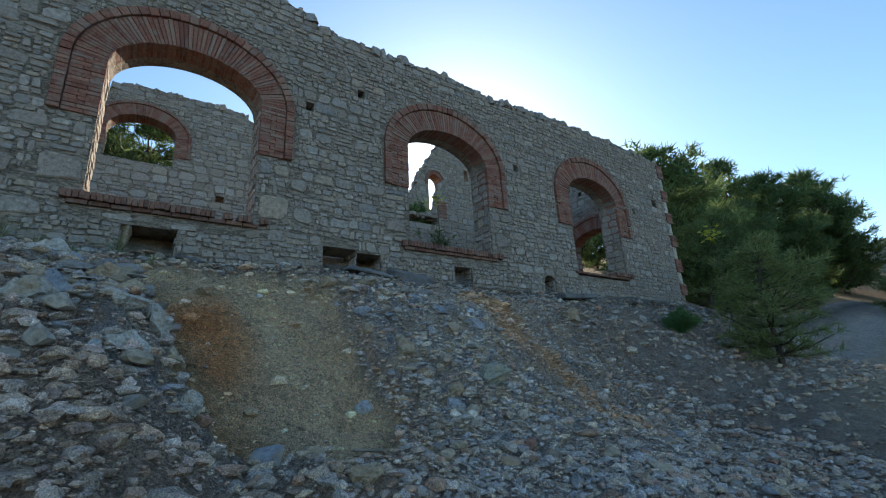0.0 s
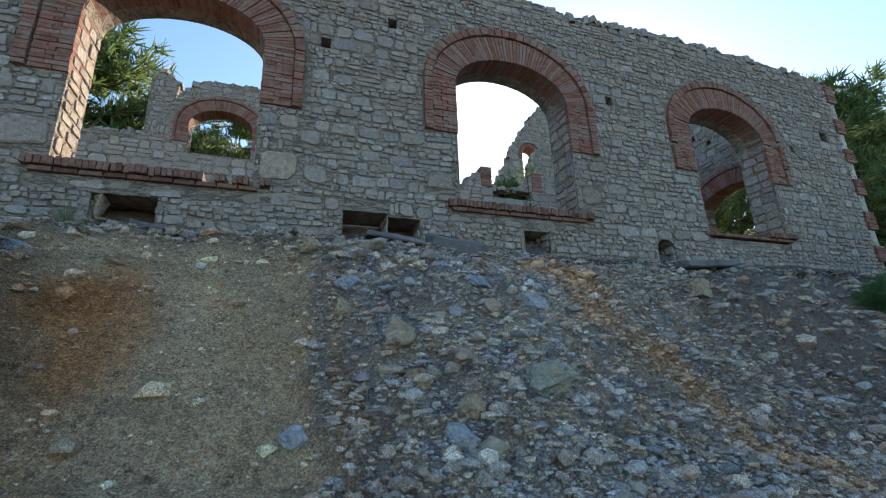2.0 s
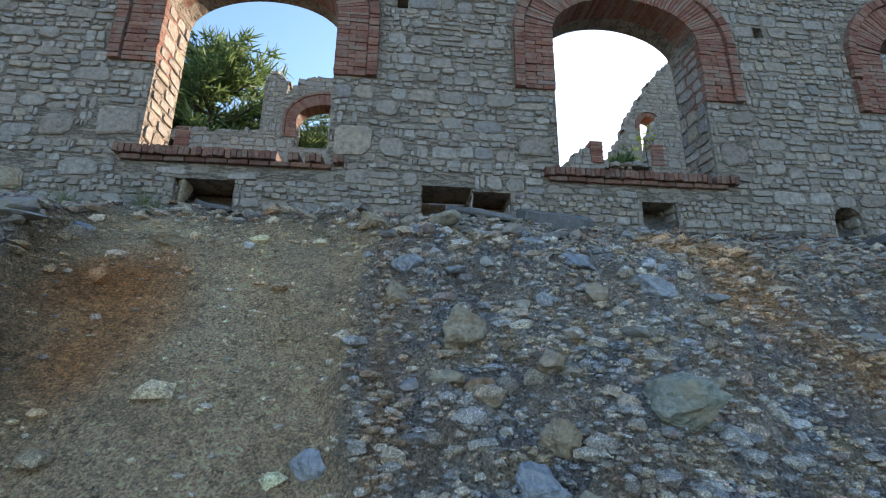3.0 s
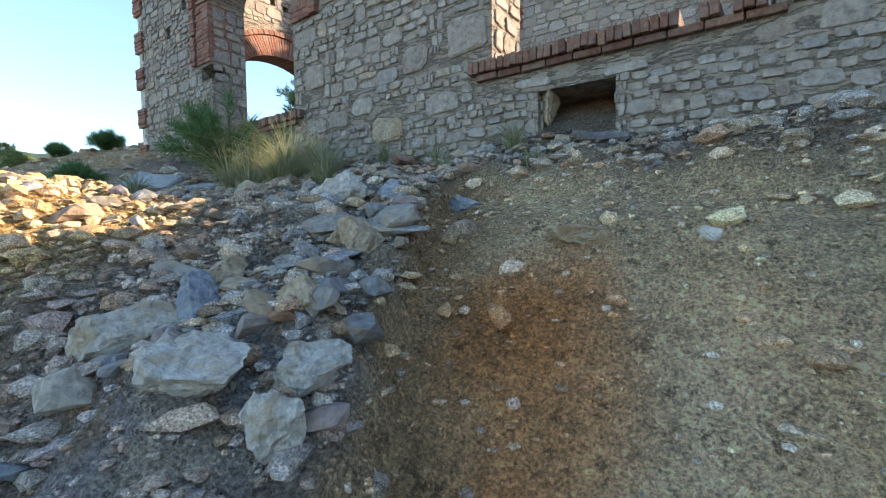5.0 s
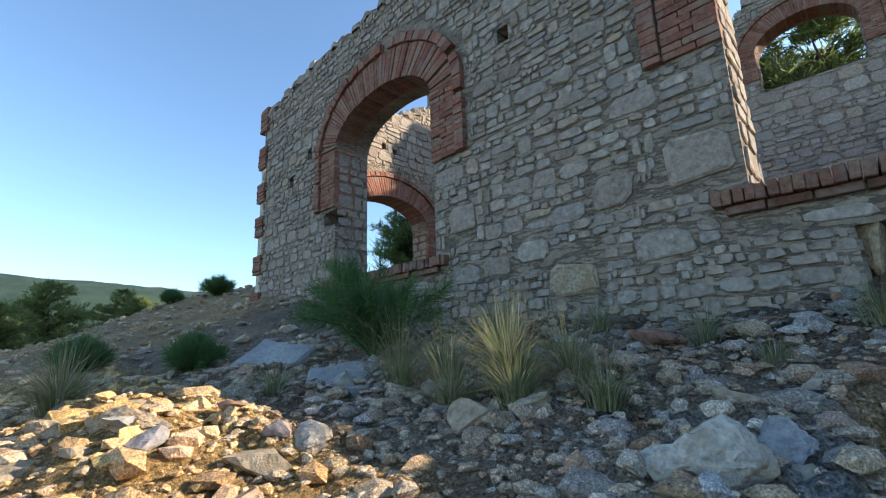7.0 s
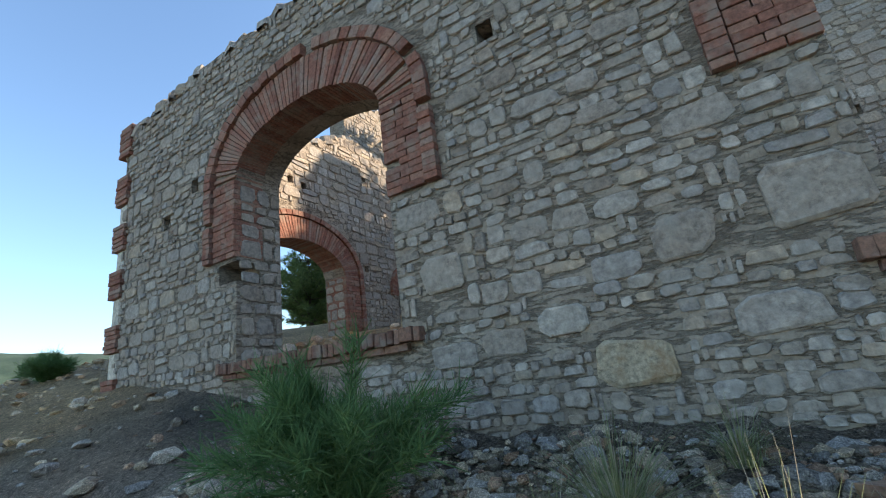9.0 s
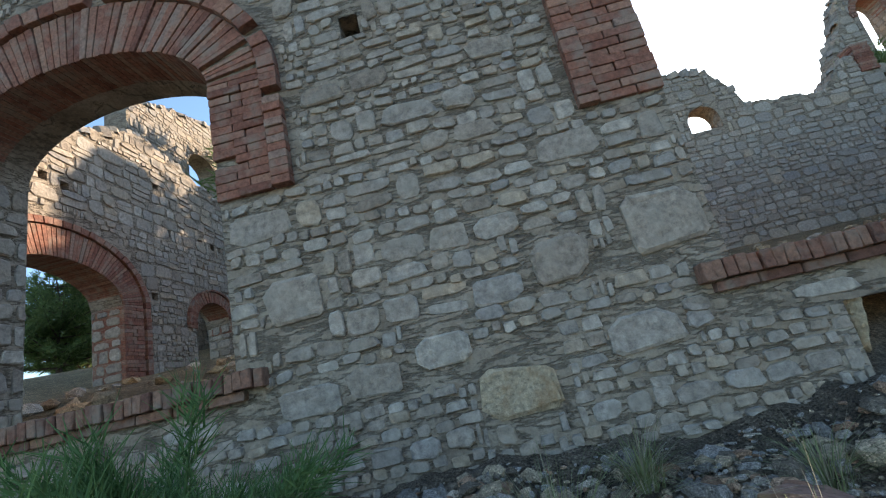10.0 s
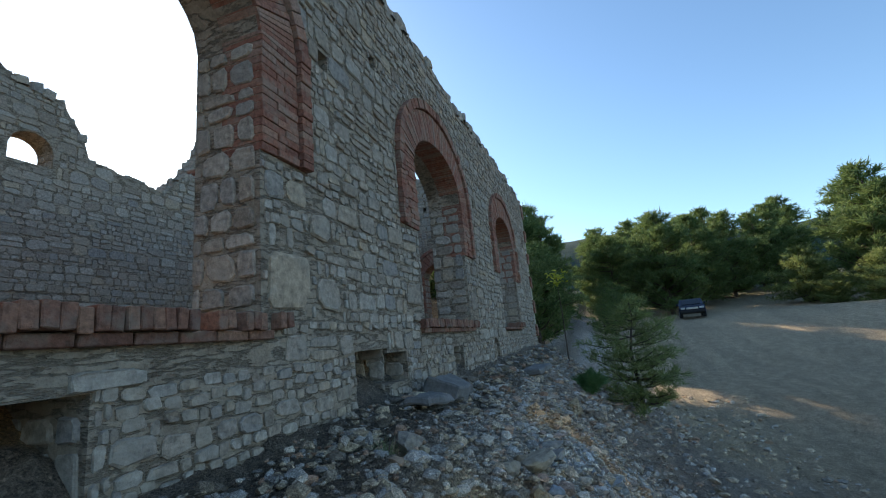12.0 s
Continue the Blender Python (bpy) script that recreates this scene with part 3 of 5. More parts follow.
back_wall = masonry("wall_back", "broken rear wall of grey rubble with a brick arch", -7.4, 15.3, lambda u: 4.2, jagged([(-7.4, 9.0), (-4.9, 9.7), (-4.3, 9.9), (-3, 9.85), (-1.9, 9.95), (-1.5, 10.7), (-1.2, 11.6), (-0.5, 12.25), (0.7, 12.35), (3.4, 12.3), (4.6, 11.4), (5.2, 10.95), (6.4, 10.7), (6.8, 10.1), (7.1, 9.4), (9.2, 9.1), (9.5, 9.4), (9.8, 9.75), (10.2, 10.0), (10.45, 9.9), (10.6, 9.6), (10.85, 9.4), (12.75, 9.5), (13.0, 11.0), (13.4, 11.6), (14.5, 11.7), (15.3, 11.9)], 21, 0.16), back_openings, [], BACK, 0.6, 51, 1.25, False, 0, 0, back_ring)
for jx, jz, jl in ((-4.6, 9.0, "brick jamb left standing in the rear wall"), (10.62, 9.4, "broken brick jamb on the rear wall"), (13.1, 9.4, "broken brick jamb beside the gap in the rear wall")):
    jamb = new("brick_jamb")
    jamb.location = (jx, 9.7, jz)
    tagged(jamb, jl, "brick jamb", "brick jambs of the rear wall", "structure")
    for k in range(13):
        part("brick", chamfered(-0.26 + 0.02 * (k % 2), 0.26 - 0.02 * (k % 3), -0.06, 0.4, k * 0.07, k * 0.07 + 0.064, 0.006, 0.004, RNG), M_BRICK, jamb)
TALL = Matrix.Translation((0, 13.5, 0))
tall_wall = masonry("wall_remnant", "tall leaning remnant of a stone wall with an arched gap", 13.3, 20.5, lambda u: 5.5, jagged([(13.3, 11.9), (14.0, 13.0), (14.3, 13.9), (15.0, 15.0), (15.9, 16.3), (17.1, 17.6), (18.5, 18.2), (20.5, 18.0)], 27, 0.14), [Opening(15.35, 0.48, 11.6, 13.5, 0.55), Opening(17.9, 0.16, 13.7, 14.9)], [], TALL, 0.7, 61, 1.5, False)
FARW = Matrix(((0, -1, 0, -10.5), (1, 0, 0, 0), (0, 0, 1, 0), (0, 0, 0, 1)))
far_wall = masonry("wall_rear_tower", "sunlit upper wall of a ruined tower", 7.7, 14.0, lambda u: 5.0, jagged([(7.7, 13.2), (8.0, 13.6), (9.2, 14.3), (12.4, 15.2), (14, 15.3)], 35, 0.16), [Opening(11.2, 0.8, 11.6, 12.75, 0.6)], [], FARW, 0.7, 71, 1.25, False)
pillar = masonry("wall_pillar", "slender standing corner of a ruined stone wall", -2.4, -1.5, lambda u: 6.0, jagged([(-2.4, 12.8), (-2.1, 13.2), (-1.5, 12.7)], 44, 0.15), [], [], Matrix.Translation((0, 10.7, 0)), 0.8, 81, 1.2, False)
sides = [q for q in lay_stones(10.7, 11.5, 6, 12.8, lambda u, z: True, 88, 1.2)]
joined_stones("side_facing", sides, Matrix(((0, -1, 0, -1.5), (1, 0, 0, 0), (0, 0, 1, 0), (0, 0, 0, 1))), pillar, "stones of the pillar's side")

# ---- brick surrounds ----
def ellipse(a, b, th):
    return a * math.cos(th), b * math.sin(th)


def wedge(name, in0, in1, out1, out0, y0, y1, c=0.005):
    """A voussoir between two rays, with worn front edges."""
    quad = [Vector((p[0], 0, p[1])) for p in (in0, in1, out1, out0)]
    mid = sum(quad, Vector()) / 4
    n = []
    for y, k in ((y1, 1.0), (y0 + c, 1.0), (y0, 0.93)):
        n += [(mid.x + (q.x - mid.x) * k, y, mid.z + (q.z - mid.z) * k) for q in quad]
    f = [(8, 9, 10, 11), (3, 2, 1, 0)]
    for i in range(4):
        j = (i + 1) % 4
        f += [(i, j, 4 + j, 4 + i), (4 + i, 4 + j, 8 + j, 8 + i)]
    return mesh_of(name, n, f, M_BRICK)


def surround_pieces(a_in, b_in, a_mid, b_mid, a_out, b_out, spring, bottom, depth, seed):
    """Meshes of the bricks of one arch, centred on x = 0."""
    rng = random.Random(seed)
    out = []
    n = 62
    for i in range(n):
        t0, t1 = math.pi * (i + 0.06) / n, math.pi * (i + 0.94) / n
        up = lambda p: (p[0], p[1] + spring)
        y0 = -0.035 + rng.uniform(-0.006, 0.006)
        out.append(("voussoir", wedge("voussoir", up(ellipse(a_in - 0.004, b_in - 0.004, t0)), up(ellipse(a_in - 0.004, b_in - 0.004, t1)), up(ellipse(a_mid, b_mid, t1)), up(ellipse(a_mid, b_mid, t0)), y0, depth)))
    n = 34
    for i in range(n):
        t0, t1 = math.pi * (i + 0.04) / n, math.pi * (i + 0.96) / n
        up = lambda p: (p[0], p[1] + spring)
        y0 = -0.075 + rng.uniform(-0.008, 0.008)
        out.append(("hood_brick", wedge("hood_brick", up(ellipse(a_mid + 0.012, b_mid + 0.012, t0)), up(ellipse(a_mid + 0.012, b_mid + 0.012, t1)), up(ellipse(a_out, b_out, t1)), up(ellipse(a_out, b_out, t0)), y0, 0.2)))
    z, k = bottom, 0
    while z < spring - 0.03:
        h = min(0.062, spring - z - 0.004)
        for s in (-1, 1):
            split = a_in + (a_mid - a_in) * (0.62 if k % 2 else 0.4)
            for x0, x1, y0 in ((a_in - 0.004, split - 0.004, -0.035), (split + 0.004, a_mid, -0.035), (a_mid + 0.012, a_out, -0.075)):
                d = rng.uniform(-0.008, 0.008)
                bm = chamfered(min(s * x0, s * x1), max(s * x0, s * x1), y0 + d, depth if x0 < a_mid else 0.2, z, z + h, 0.004, 0.0015, rng)
                out.append(("brick", data_of(bm, "brick", M_BRICK)))
        z += 0.0656
        k += 1
    return out


FRAME_PIECES = surround_pieces(ARCH_A, ARCH_B, 1.55, 1.20, 1.70, 1.36, SPRING, FRAME_BOTTOM, 0.36, 5)
LOW_PIECES = surround_pieces(ARCH_A, 0.60, 1.55, 1.10, 1.70, 1.25, SPRING, FRAME_BOTTOM, 0.36, 5)


def brick_surround(label, frame_m, pieces_list, skip=0.0, seed=1):
    ob = new("arch_surround")
    ob.matrix_world = frame_m
    tagged(ob, label, "brick arch", "brick window arches", "structure")
    rng = random.Random(seed)
    for nm, me in pieces_list:
        if rng.random() < skip:
            continue
        b = new(nm, me)
        b.parent = ob
        b.location = (0, rng.uniform(-0.005, 0.005), 0)
    return ob


for c, lab, skip in ((ARCHES[0], "red brick arch surround of the window, its lower jamb broken away", 0.02), (ARCHES[1], "red brick arch surround of the widest window", 0.0), (ARCHES[2], "red brick arch surround with toothed jambs", 0.0), (ARCHES[3], "weathered red brick arch surround at the far end", 0.03)):
    brick_surround(lab, Matrix.Translation((c, 0, 0)), FRAME_PIECES if c > -4 else LOW_PIECES, skip, int(c * 10) + 100)
GABLE_PIECES = surround_pieces(1.13, 0.62, 1.55, 1.08, 1.68, 1.2, 0.0, -1.3, 0.57, 6)
brick_surround("sunlit orange brick arch in the gable wall", LEFT @ Matrix.Translation((GABLE_Y, 0, 6.15)), GABLE_PIECES)
brick_surround("shaded red brick arch in the gable wall", RIGHT @ Matrix.Translation((-2.75, 0, 6.3)), GABLE_PIECES)
SMALL_PIECES = surround_pieces(0.62, 0.50, 0.86, 0.74, 0.91, 0.79, 0.0, -0.12, 0.5, 8)
brick_surround("small brick arch in the gable wall", LEFT @ Matrix.Translation((6.5, 0, 6.0)), SMALL_PIECES)
REAR_PIECES = surround_pieces(1.03, 0.68, 1.40, 1.1, 1.49, 1.2, 0.0, -0.7, 0.5, 9)
brick_surround("brick arch in the rear wall", BACK @ Matrix.Translation((0.26, 0, 10.45)), REAR_PIECES)
TALL_PIECES = surround_pieces(0.48, 0.55, 0.70, 0.78, 0.74, 0.82, 0.0, -0.2, 0.5, 10)
brick_surround("brick arch in the wall remnant", TALL @ Matrix.Translation((15.35, 0, 13.5)), TALL_PIECES)

# ---- brick sills ----
SILL_BRICKS = [data_of(chamfered(-0.031, 0.031, -0.10, 0.30, 0, 0.115, 0.006, 0.004, RNG), "sill_brick", M_SILL) for _ in range(8)]
SILL_COURSE = [data_of(chamfered(-0.12, 0.12, -0.055, 0.2, 0, 0.06, 0.006, 0.003, RNG), "sill_brick", M_SILL) for _ in range(4)]


def brick_sill(c, label, gaps, seed):
    rng = random.Random(seed)
    ob = new("window_sill")
    ob.location = (c, 0, SILL)
    tagged(ob, label, "window sill", "brick sills", "structure")
    x = -1.33
    while x < 1.33:
        if not any(a < x < b for a, b in gaps):
            b = new("sill_brick", rng.choice(SILL_BRICKS))
            b.parent = ob
            b.location = (x, rng.uniform(-0.012, 0.010), rng.uniform(-0.012, 0.004))
            b.rotation_euler = (radians(rng.uniform(-4, 4)), radians(rng.uniform(-3, 3)), radians(rng.uniform(-2, 2)))
        x += 0.068
    for i in range(10):
        b = new("sill_brick", rng.choice(SILL_COURSE))
        b.parent = ob
        b.location = (-1.17 + i * 0.25, rng.uniform(-0.008, 0.008), -0.068)
    return ob


brick_sill(ARCHES[0], "worn brick-on-edge sill below the broken arch", [], 1)
brick_sill(ARCHES[1], "crumbling brick-on-edge sill with missing bricks", [(0.55, 0.66), (0.78, 0.86), (1.1, 1.2)], 2)
brick_sill(ARCHES[2], "dark brick-on-edge sill", [(0.95, 1.05)], 3)
brick_sill(ARCHES[3], "broken end of a brick sill", [(-1.4, 0.5)], 4)

# ---- corner quoins ----
def quoin_stack(x_out, sign, levels, label):
    for i, (z0, z1, kind) in enumerate(levels):
        if kind == "brick":
            ob = new("brick_quoin")
            tagged(ob, label, "quoin", "brick corner blocks", "structure")
            n = max(2, round((z1 - z0) / 0.068))
            h = (z1 - z0) / n
            for k in range(n):
                z = z0 + k * h
                for half in (0, 1):
                    y0, y1 = (-0.06, 0.27) if half == 0 else (0.28, 0.62)
                    x0, x1 = sorted((x_out + sign * 0.13, x_out - sign * (0.22 if k % 2 else 0.2)))
                    part("brick", chamfered(x0 + RNG.uniform(-.008, .008), x1, y0 + RNG.uniform(-.008, .008), y1, z + 0.003, z + h - 0.003, 0.006, 0.002, RNG), M_BRICK, ob)
        else:
            ob = part("stone_quoin", chamfered(min(x_out + sign * 0.05, x_out - sign * 0.16), max(x_out + sign * 0.05, x_out - sign * 0.16), -0.012, 0.60, z0 + 0.006, z1 - 0.006, 0.012, 0.004, RNG), M_LIMESTONE, None)
            tagged(ob, "pale dressed limestone corner block between brick bands", "quoin", "stone corner blocks", "structure")


LV = [(8.33, 7.78), (7.44, 6.95), (6.62, 6.21), (5.9, 5.48), (5.08, 4.70), (4.34, 3.9)]
lev = [(b, a, "brick") for a, b in LV] + [(LV[i + 1][0], LV[i][1], "stone") for i in range(1, 5)]
quoin_stack(-8.30, -1, lev, "projecting red brick quoin block on the wall corner")
RV = [(8.6, 8.1), (7.6, 7.2), (6.75, 6.38), (5.92, 5.5), (5.05, 4.6), (4.2, 3.8)]
lev = [(b, a, "brick") for a, b in RV] + [(RV[i + 1][0], RV[i][1], "stone") for i in range(0, 5)]
quoin_stack(16.0, 1, lev, "dark red brick quoin block at the far corner")

# ---- loose rock ----
def rock_data(seed, cuts=7):
    """An angular broken rock about one metre across."""
    rng = random.Random(seed)
    bm = bmesh.new()
    bmesh.ops.create_icosphere(bm, subdivisions=4, radius=0.62)
    for _ in range(cuts + 5):
        n = Vector((rng.gauss(0, 1), rng.gauss(0, 1), rng.gauss(0, 1))).normalized()
        d = rng.uniform(0.26, 0.46)
        for v in bm.verts:
            k = v.co.dot(n) - d
            if k > 0:
                v.co -= n * k
    for v in bm.verts:
        o = Vector((seed * 3.7, seed, 0))
        v.co += v.co.normalized() * (0.10 * noise.noise(v.co * 2.6 + o) - 0.07 * abs(noise.noise(v.co * 6 + o)) + 0.045 * noise.noise(v.co * 13 + o))
    return bm


ROCK_STOPS = [(0.0, (0.30, 0.25, 0.19)), (0.2, (0.23, 0.24, 0.25)), (0.4, (0.40, 0.33, 0.23)), (0.55, (0.33, 0.17, 0.11)), (0.7, (0.27, 0.29, 0.31)), (0.85, (0.44, 0.40, 0.33)), (1.0, (0.34, 0.27, 0.18))]
M_ROCK = pieces("loose_rock", ROCK_STOPS, 22, True, 0.016, 0.9, (0.42, 0.30, 0.15), 0.55)
M_PALE = pieces("pale_rock", [(0, (0.50, 0.46, 0.38)), (1, (0.60, 0.57, 0.50))], 34, True, 0.022, 0.9, (0.42, 0.29, 0.15), 0.8)
M_BLUE = pieces("blue_grey_rock", [(0, (0.25, 0.27, 0.30)), (1, (0.38, 0.38, 0.38))], 34, True, 0.02, 0.85, (0.46, 0.44, 0.38), 0.8)
M_GREEN = pieces("greenish_rock", [(0, (0.33, 0.33, 0.26)), (1, (0.40, 0.39, 0.31))], 30, True, 0.022, 0.9, (0.44, 0.35, 0.22), 0.8)
M_OCHRE = pieces("ochre_rock", [(0, (0.38, 0.28, 0.17)), (1, (0.47, 0.38, 0.26))], 34, True, 0.022, 0.9, (0.33, 0.2, 0.1), 0.8)
def small_rock(seed):
    rng = random.Random(seed + 900)
    bm = bmesh.new()
    bmesh.ops.create_icosphere(bm, subdivisions=2, radius=0.62)
    for _ in range(12):
        n = Vector((rng.gauss(0, 1), rng.gauss(0, 1), rng.gauss(0, 1))).normalized()
        d = rng.uniform(0.26, 0.46)
        for v in bm.verts:
            k = v.co.dot(n) - d
            if k > 0:
                v.co -= n * k
    for v in bm.verts:
        v.co += v.co.normalized() * 0.05 * noise.noise(v.co * 5 + Vector((seed * 2.3, 0, 0)))
    return bm


ROCKS = [data_of(small_rock(s), "rock", M_ROCK) for s in range(12)]


stain_stone = new("stone", mesh_of("stone", STONE_SHAPES[5][0], STONE_SHAPES[5][1], M_OCHRE))
stain_stone.matrix_world = stone_matrix(FRONT, *STAIN, 0.025, 3)
child(stain_stone, facade, "ochre-stained block")


def boulder(x, y, sx, sy, sz, turn, material, label, seed, sink=0.45, tip=0):
    bm = rock_data(seed + 40, 8)
    ob = part("boulder", bm, material, None)
    ob.matrix_world = Matrix.Translation((x, y, ground_z(x, y) + sz * (0.5 - sink))) @ pose(0, 0, 0, tip, tip * 0.4, turn) @ Matrix.Diagonal((sx * 0.88, sy * 0.88, sz * 0.88, 1))
    return tagged(ob, label, "boulder", "large rocks on the bank")


for i, (x, y, sx, sy, sz, turn, m, lab) in enumerate([
    (0.68, -3.24, 0.42, 0.34, 0.36, 20, M_PALE, "pale blocky boulder with ochre stains on the bank"),
    (0.18, -3.30, 0.55, 0.28, 0.34, 60, M_PALE, "whitish jagged boulder half buried in rubble"),
    (0.72, -2.84, 0.36, 0.26, 0.26, 10, M_OCHRE, "tan rock at the edge of the earth cut"),
    (0.58, -2.40, 0.34, 0.28, 0.28, 50, M_OCHRE, "ochre-stained rock on the crumbling edge"),
    (0.90, -2.98, 0.34, 0.26, 0.22, 80, M_PALE, "split pale rock on the crumbling edge"),
    (0.96, -3.14, 0.26, 0.24, 0.34, 15, M_PALE, "upright pale rock at the edge of the cut"),
    (0.27, -3.02, 0.34, 0.3, 0.3, 5, M_BLUE, "blue-grey rock lying in the rubble"),
    (0.12, -2.85, 0.26, 0.2, 0.2, 35, M_OCHRE, "small tan rock in the rubble"),
    (1.5, -1.78, 0.42, 0.24, 0.12, 15, M_OCHRE, "flat tan rock lying on the earth cut"),
    (2.01, -1.73, 0.12, 0.1, 0.1, 15, M_PALE, "small white stone on the earth cut"),
    (0.02, -2.08, 0.44, 0.22, 0.3, 15, M_PALE, "long whitish block lying on the slope"),
    (0.40, -2.34, 0.2, 0.17, 0.16, 75, M_OCHRE, "tan rock below the whitish block"),
    (0.18, -1.73, 0.26, 0.2, 0.18, 40, M_BLUE, "blue-grey stone above the whitish block"),
    (2.98, -1.62, 0.32, 0.24, 0.24, 0, M_OCHRE, "rounded tan boulder on the bank's rim"),
    (3.60, -2.55, 0.46, 0.3, 0.3, 35, M_OCHRE, "tan rock in the blue-grey tailings"),
    (3.69, -2.92, 0.28, 0.24, 0.22, 75, M_OCHRE, "ochre rock in the tailings"),
    (3.98, -3.05, 0.26, 0.22, 0.24, 15, M_OCHRE, "rounded ochre rock on the scree"),
    (3.86, -3.24, 0.3, 0.26, 0.24, 45, M_BLUE, "dark blue-grey rock on the scree"),
    (4.72, -2.86, 0.72, 0.26, 0.34, -62, M_GREEN, "long slanting greenish slab of rock in the scree"),
    (4.64, -1.90, 0.42, 0.3, 0.2, 20, M_BLUE, "blue-streaked outcrop in the scree"),
    (5.15, -2.05, 0.5, 0.34, 0.24, -20, M_BLUE, "blue-grey outcrop in the scree"),
    (3.25, -2.05, 0.3, 0.24, 0.26, 10, M_BLUE, "grey rock at the cut's edge"),
    (3.2, -2.3, 0.28, 0.2, 0.22, 60, M_OCHRE, "brown rock at the cut's edge"),
    (2.86, -2.98, 0.24, 0.16, 0.2, -30, M_BLUE, "dark rock at the foot of the cut"),
    (0.78, -3.65, 0.34, 0.28, 0.26, 25, M_PALE, "pale angular rock near the cut"),
    (1.16, -3.74, 0.26, 0.2, 0.22, 60, M_PALE, "white block below the crumbling edge"),
    (1.06, -3.42, 0.32, 0.26, 0.22, 100, M_OCHRE, "tan block below the crumbling edge"),
    (-0.6, -5.6, 0.55, 0.4, 0.32, 10, M_OCHRE, "big ochre-brown boulder in loose stones"),
    (-0.75, -4.6, 0.45, 0.36, 0.34, 40, M_PALE, "pale angular boulder on the slope"),
    (2.2, -4.35, 0.34, 0.28, 0.26, 10, M_OCHRE, "ochre boulder below the earth cut"),
    (3.2, -3.96, 0.24, 0.2, 0.2, 50, M_OCHRE, "brown rock at the foot of the scree"),
    (-1.62, -4.02, 0.95, 0.8, 0.98, 20, M_OCHRE, "tall sunlit ochre boulder beside the ramp"),
    (-0.85, -3.56, 0.24, 0.18, 0.16, 70, M_BLUE, "grey slab of stone at the edge of the shade"),
    (-1.75, -3.2, 0.42, 0.2, 0.14, 35, M_OCHRE, "flat sunlit tan rock beside the ramp"),
    (-2.2, -3.4, 0.36, 0.2, 0.14, 50, M_OCHRE, "flat sunlit rock by the grass"),
    (-0.62, -2.0, 0.24, 0.18, 0.16, 0, M_PALE, "white stone beneath the grass tufts"),
    (0.5, -1.35, 0.3, 0.24, 0.16, 20, M_BLUE, "grey stone by the wall's foot"),
    (8.2, -1.5, 0.7, 0.4, 0.35, 10, M_OCHRE, "brown rock on the rim of the scree"),
    (0.2, -6.2, 0.3, 0.26, 0.26, 30, M_BLUE, "grey-blue rock among brown stones"),
]):
    boulder(x, y, sx, sy, sz, turn, m, lab, i)

rng = random.Random(21)
for i in range(280):
    for _ in range(20):
        x, y = (rng.uniform(2.9, 5.2), rng.uniform(-3.9, -1.3)) if i % 9 == 0 else (rng.gauss(0.75, 0.25), rng.uniform(-3.9, -1.5)) if i % 5 == 1 else (rng.uniform(-3.5, 7.5), rng.uniform(-6.8, -0.6))
        if inside_scar(x, y) < 0.3 and rng.random() < (1.0 if (x < 1.2 or y < -3.3) else 0.6):
            break
    s = rng.choice((0.08, 0.1, 0.12, 0.15, 0.2)) * rng.uniform(0.8, 1.3)
    ob = new("rock", ROCKS[i % 12])
    flatn = rng.uniform(0.45, 0.8)
    ob.matrix_world = Matrix.Translation((x, y, ground_z(x, y) + s * flatn * 0.22)) @ pose(0, 0, 0, rng.uniform(-15, 15), rng.uniform(-15, 15), rng.uniform(0, 360)) @ Matrix.Diagonal((s * rng.uniform(1, 1.7), s, s * flatn, 1))
    tagged(ob, "angular broken rock lying loose on the bank", "rock", "loose rocks")

PHI = (1 + 5 ** 0.5) / 2
ICO = np.array([(-1, PHI, 0), (1, PHI, 0), (-1, -PHI, 0), (1, -PHI, 0), (0, -1, PHI), (0, 1, PHI), (0, -1, -PHI), (0, 1, -PHI), (PHI, 0, -1), (PHI, 0, 1), (-PHI, 0, -1), (-PHI, 0, 1)]) / 1.9
HULL = bmesh.new()
for p in ICO:
    HULL.verts.new(p)
bmesh.ops.convex_hull(HULL, input=HULL.verts)
HULL.verts.index_update()
ICO_F = np.array([[v.index for v in f.verts] for f in HULL.faces])
ICO = np.array([tuple(v.co) for v in HULL.verts])
HULL.free()


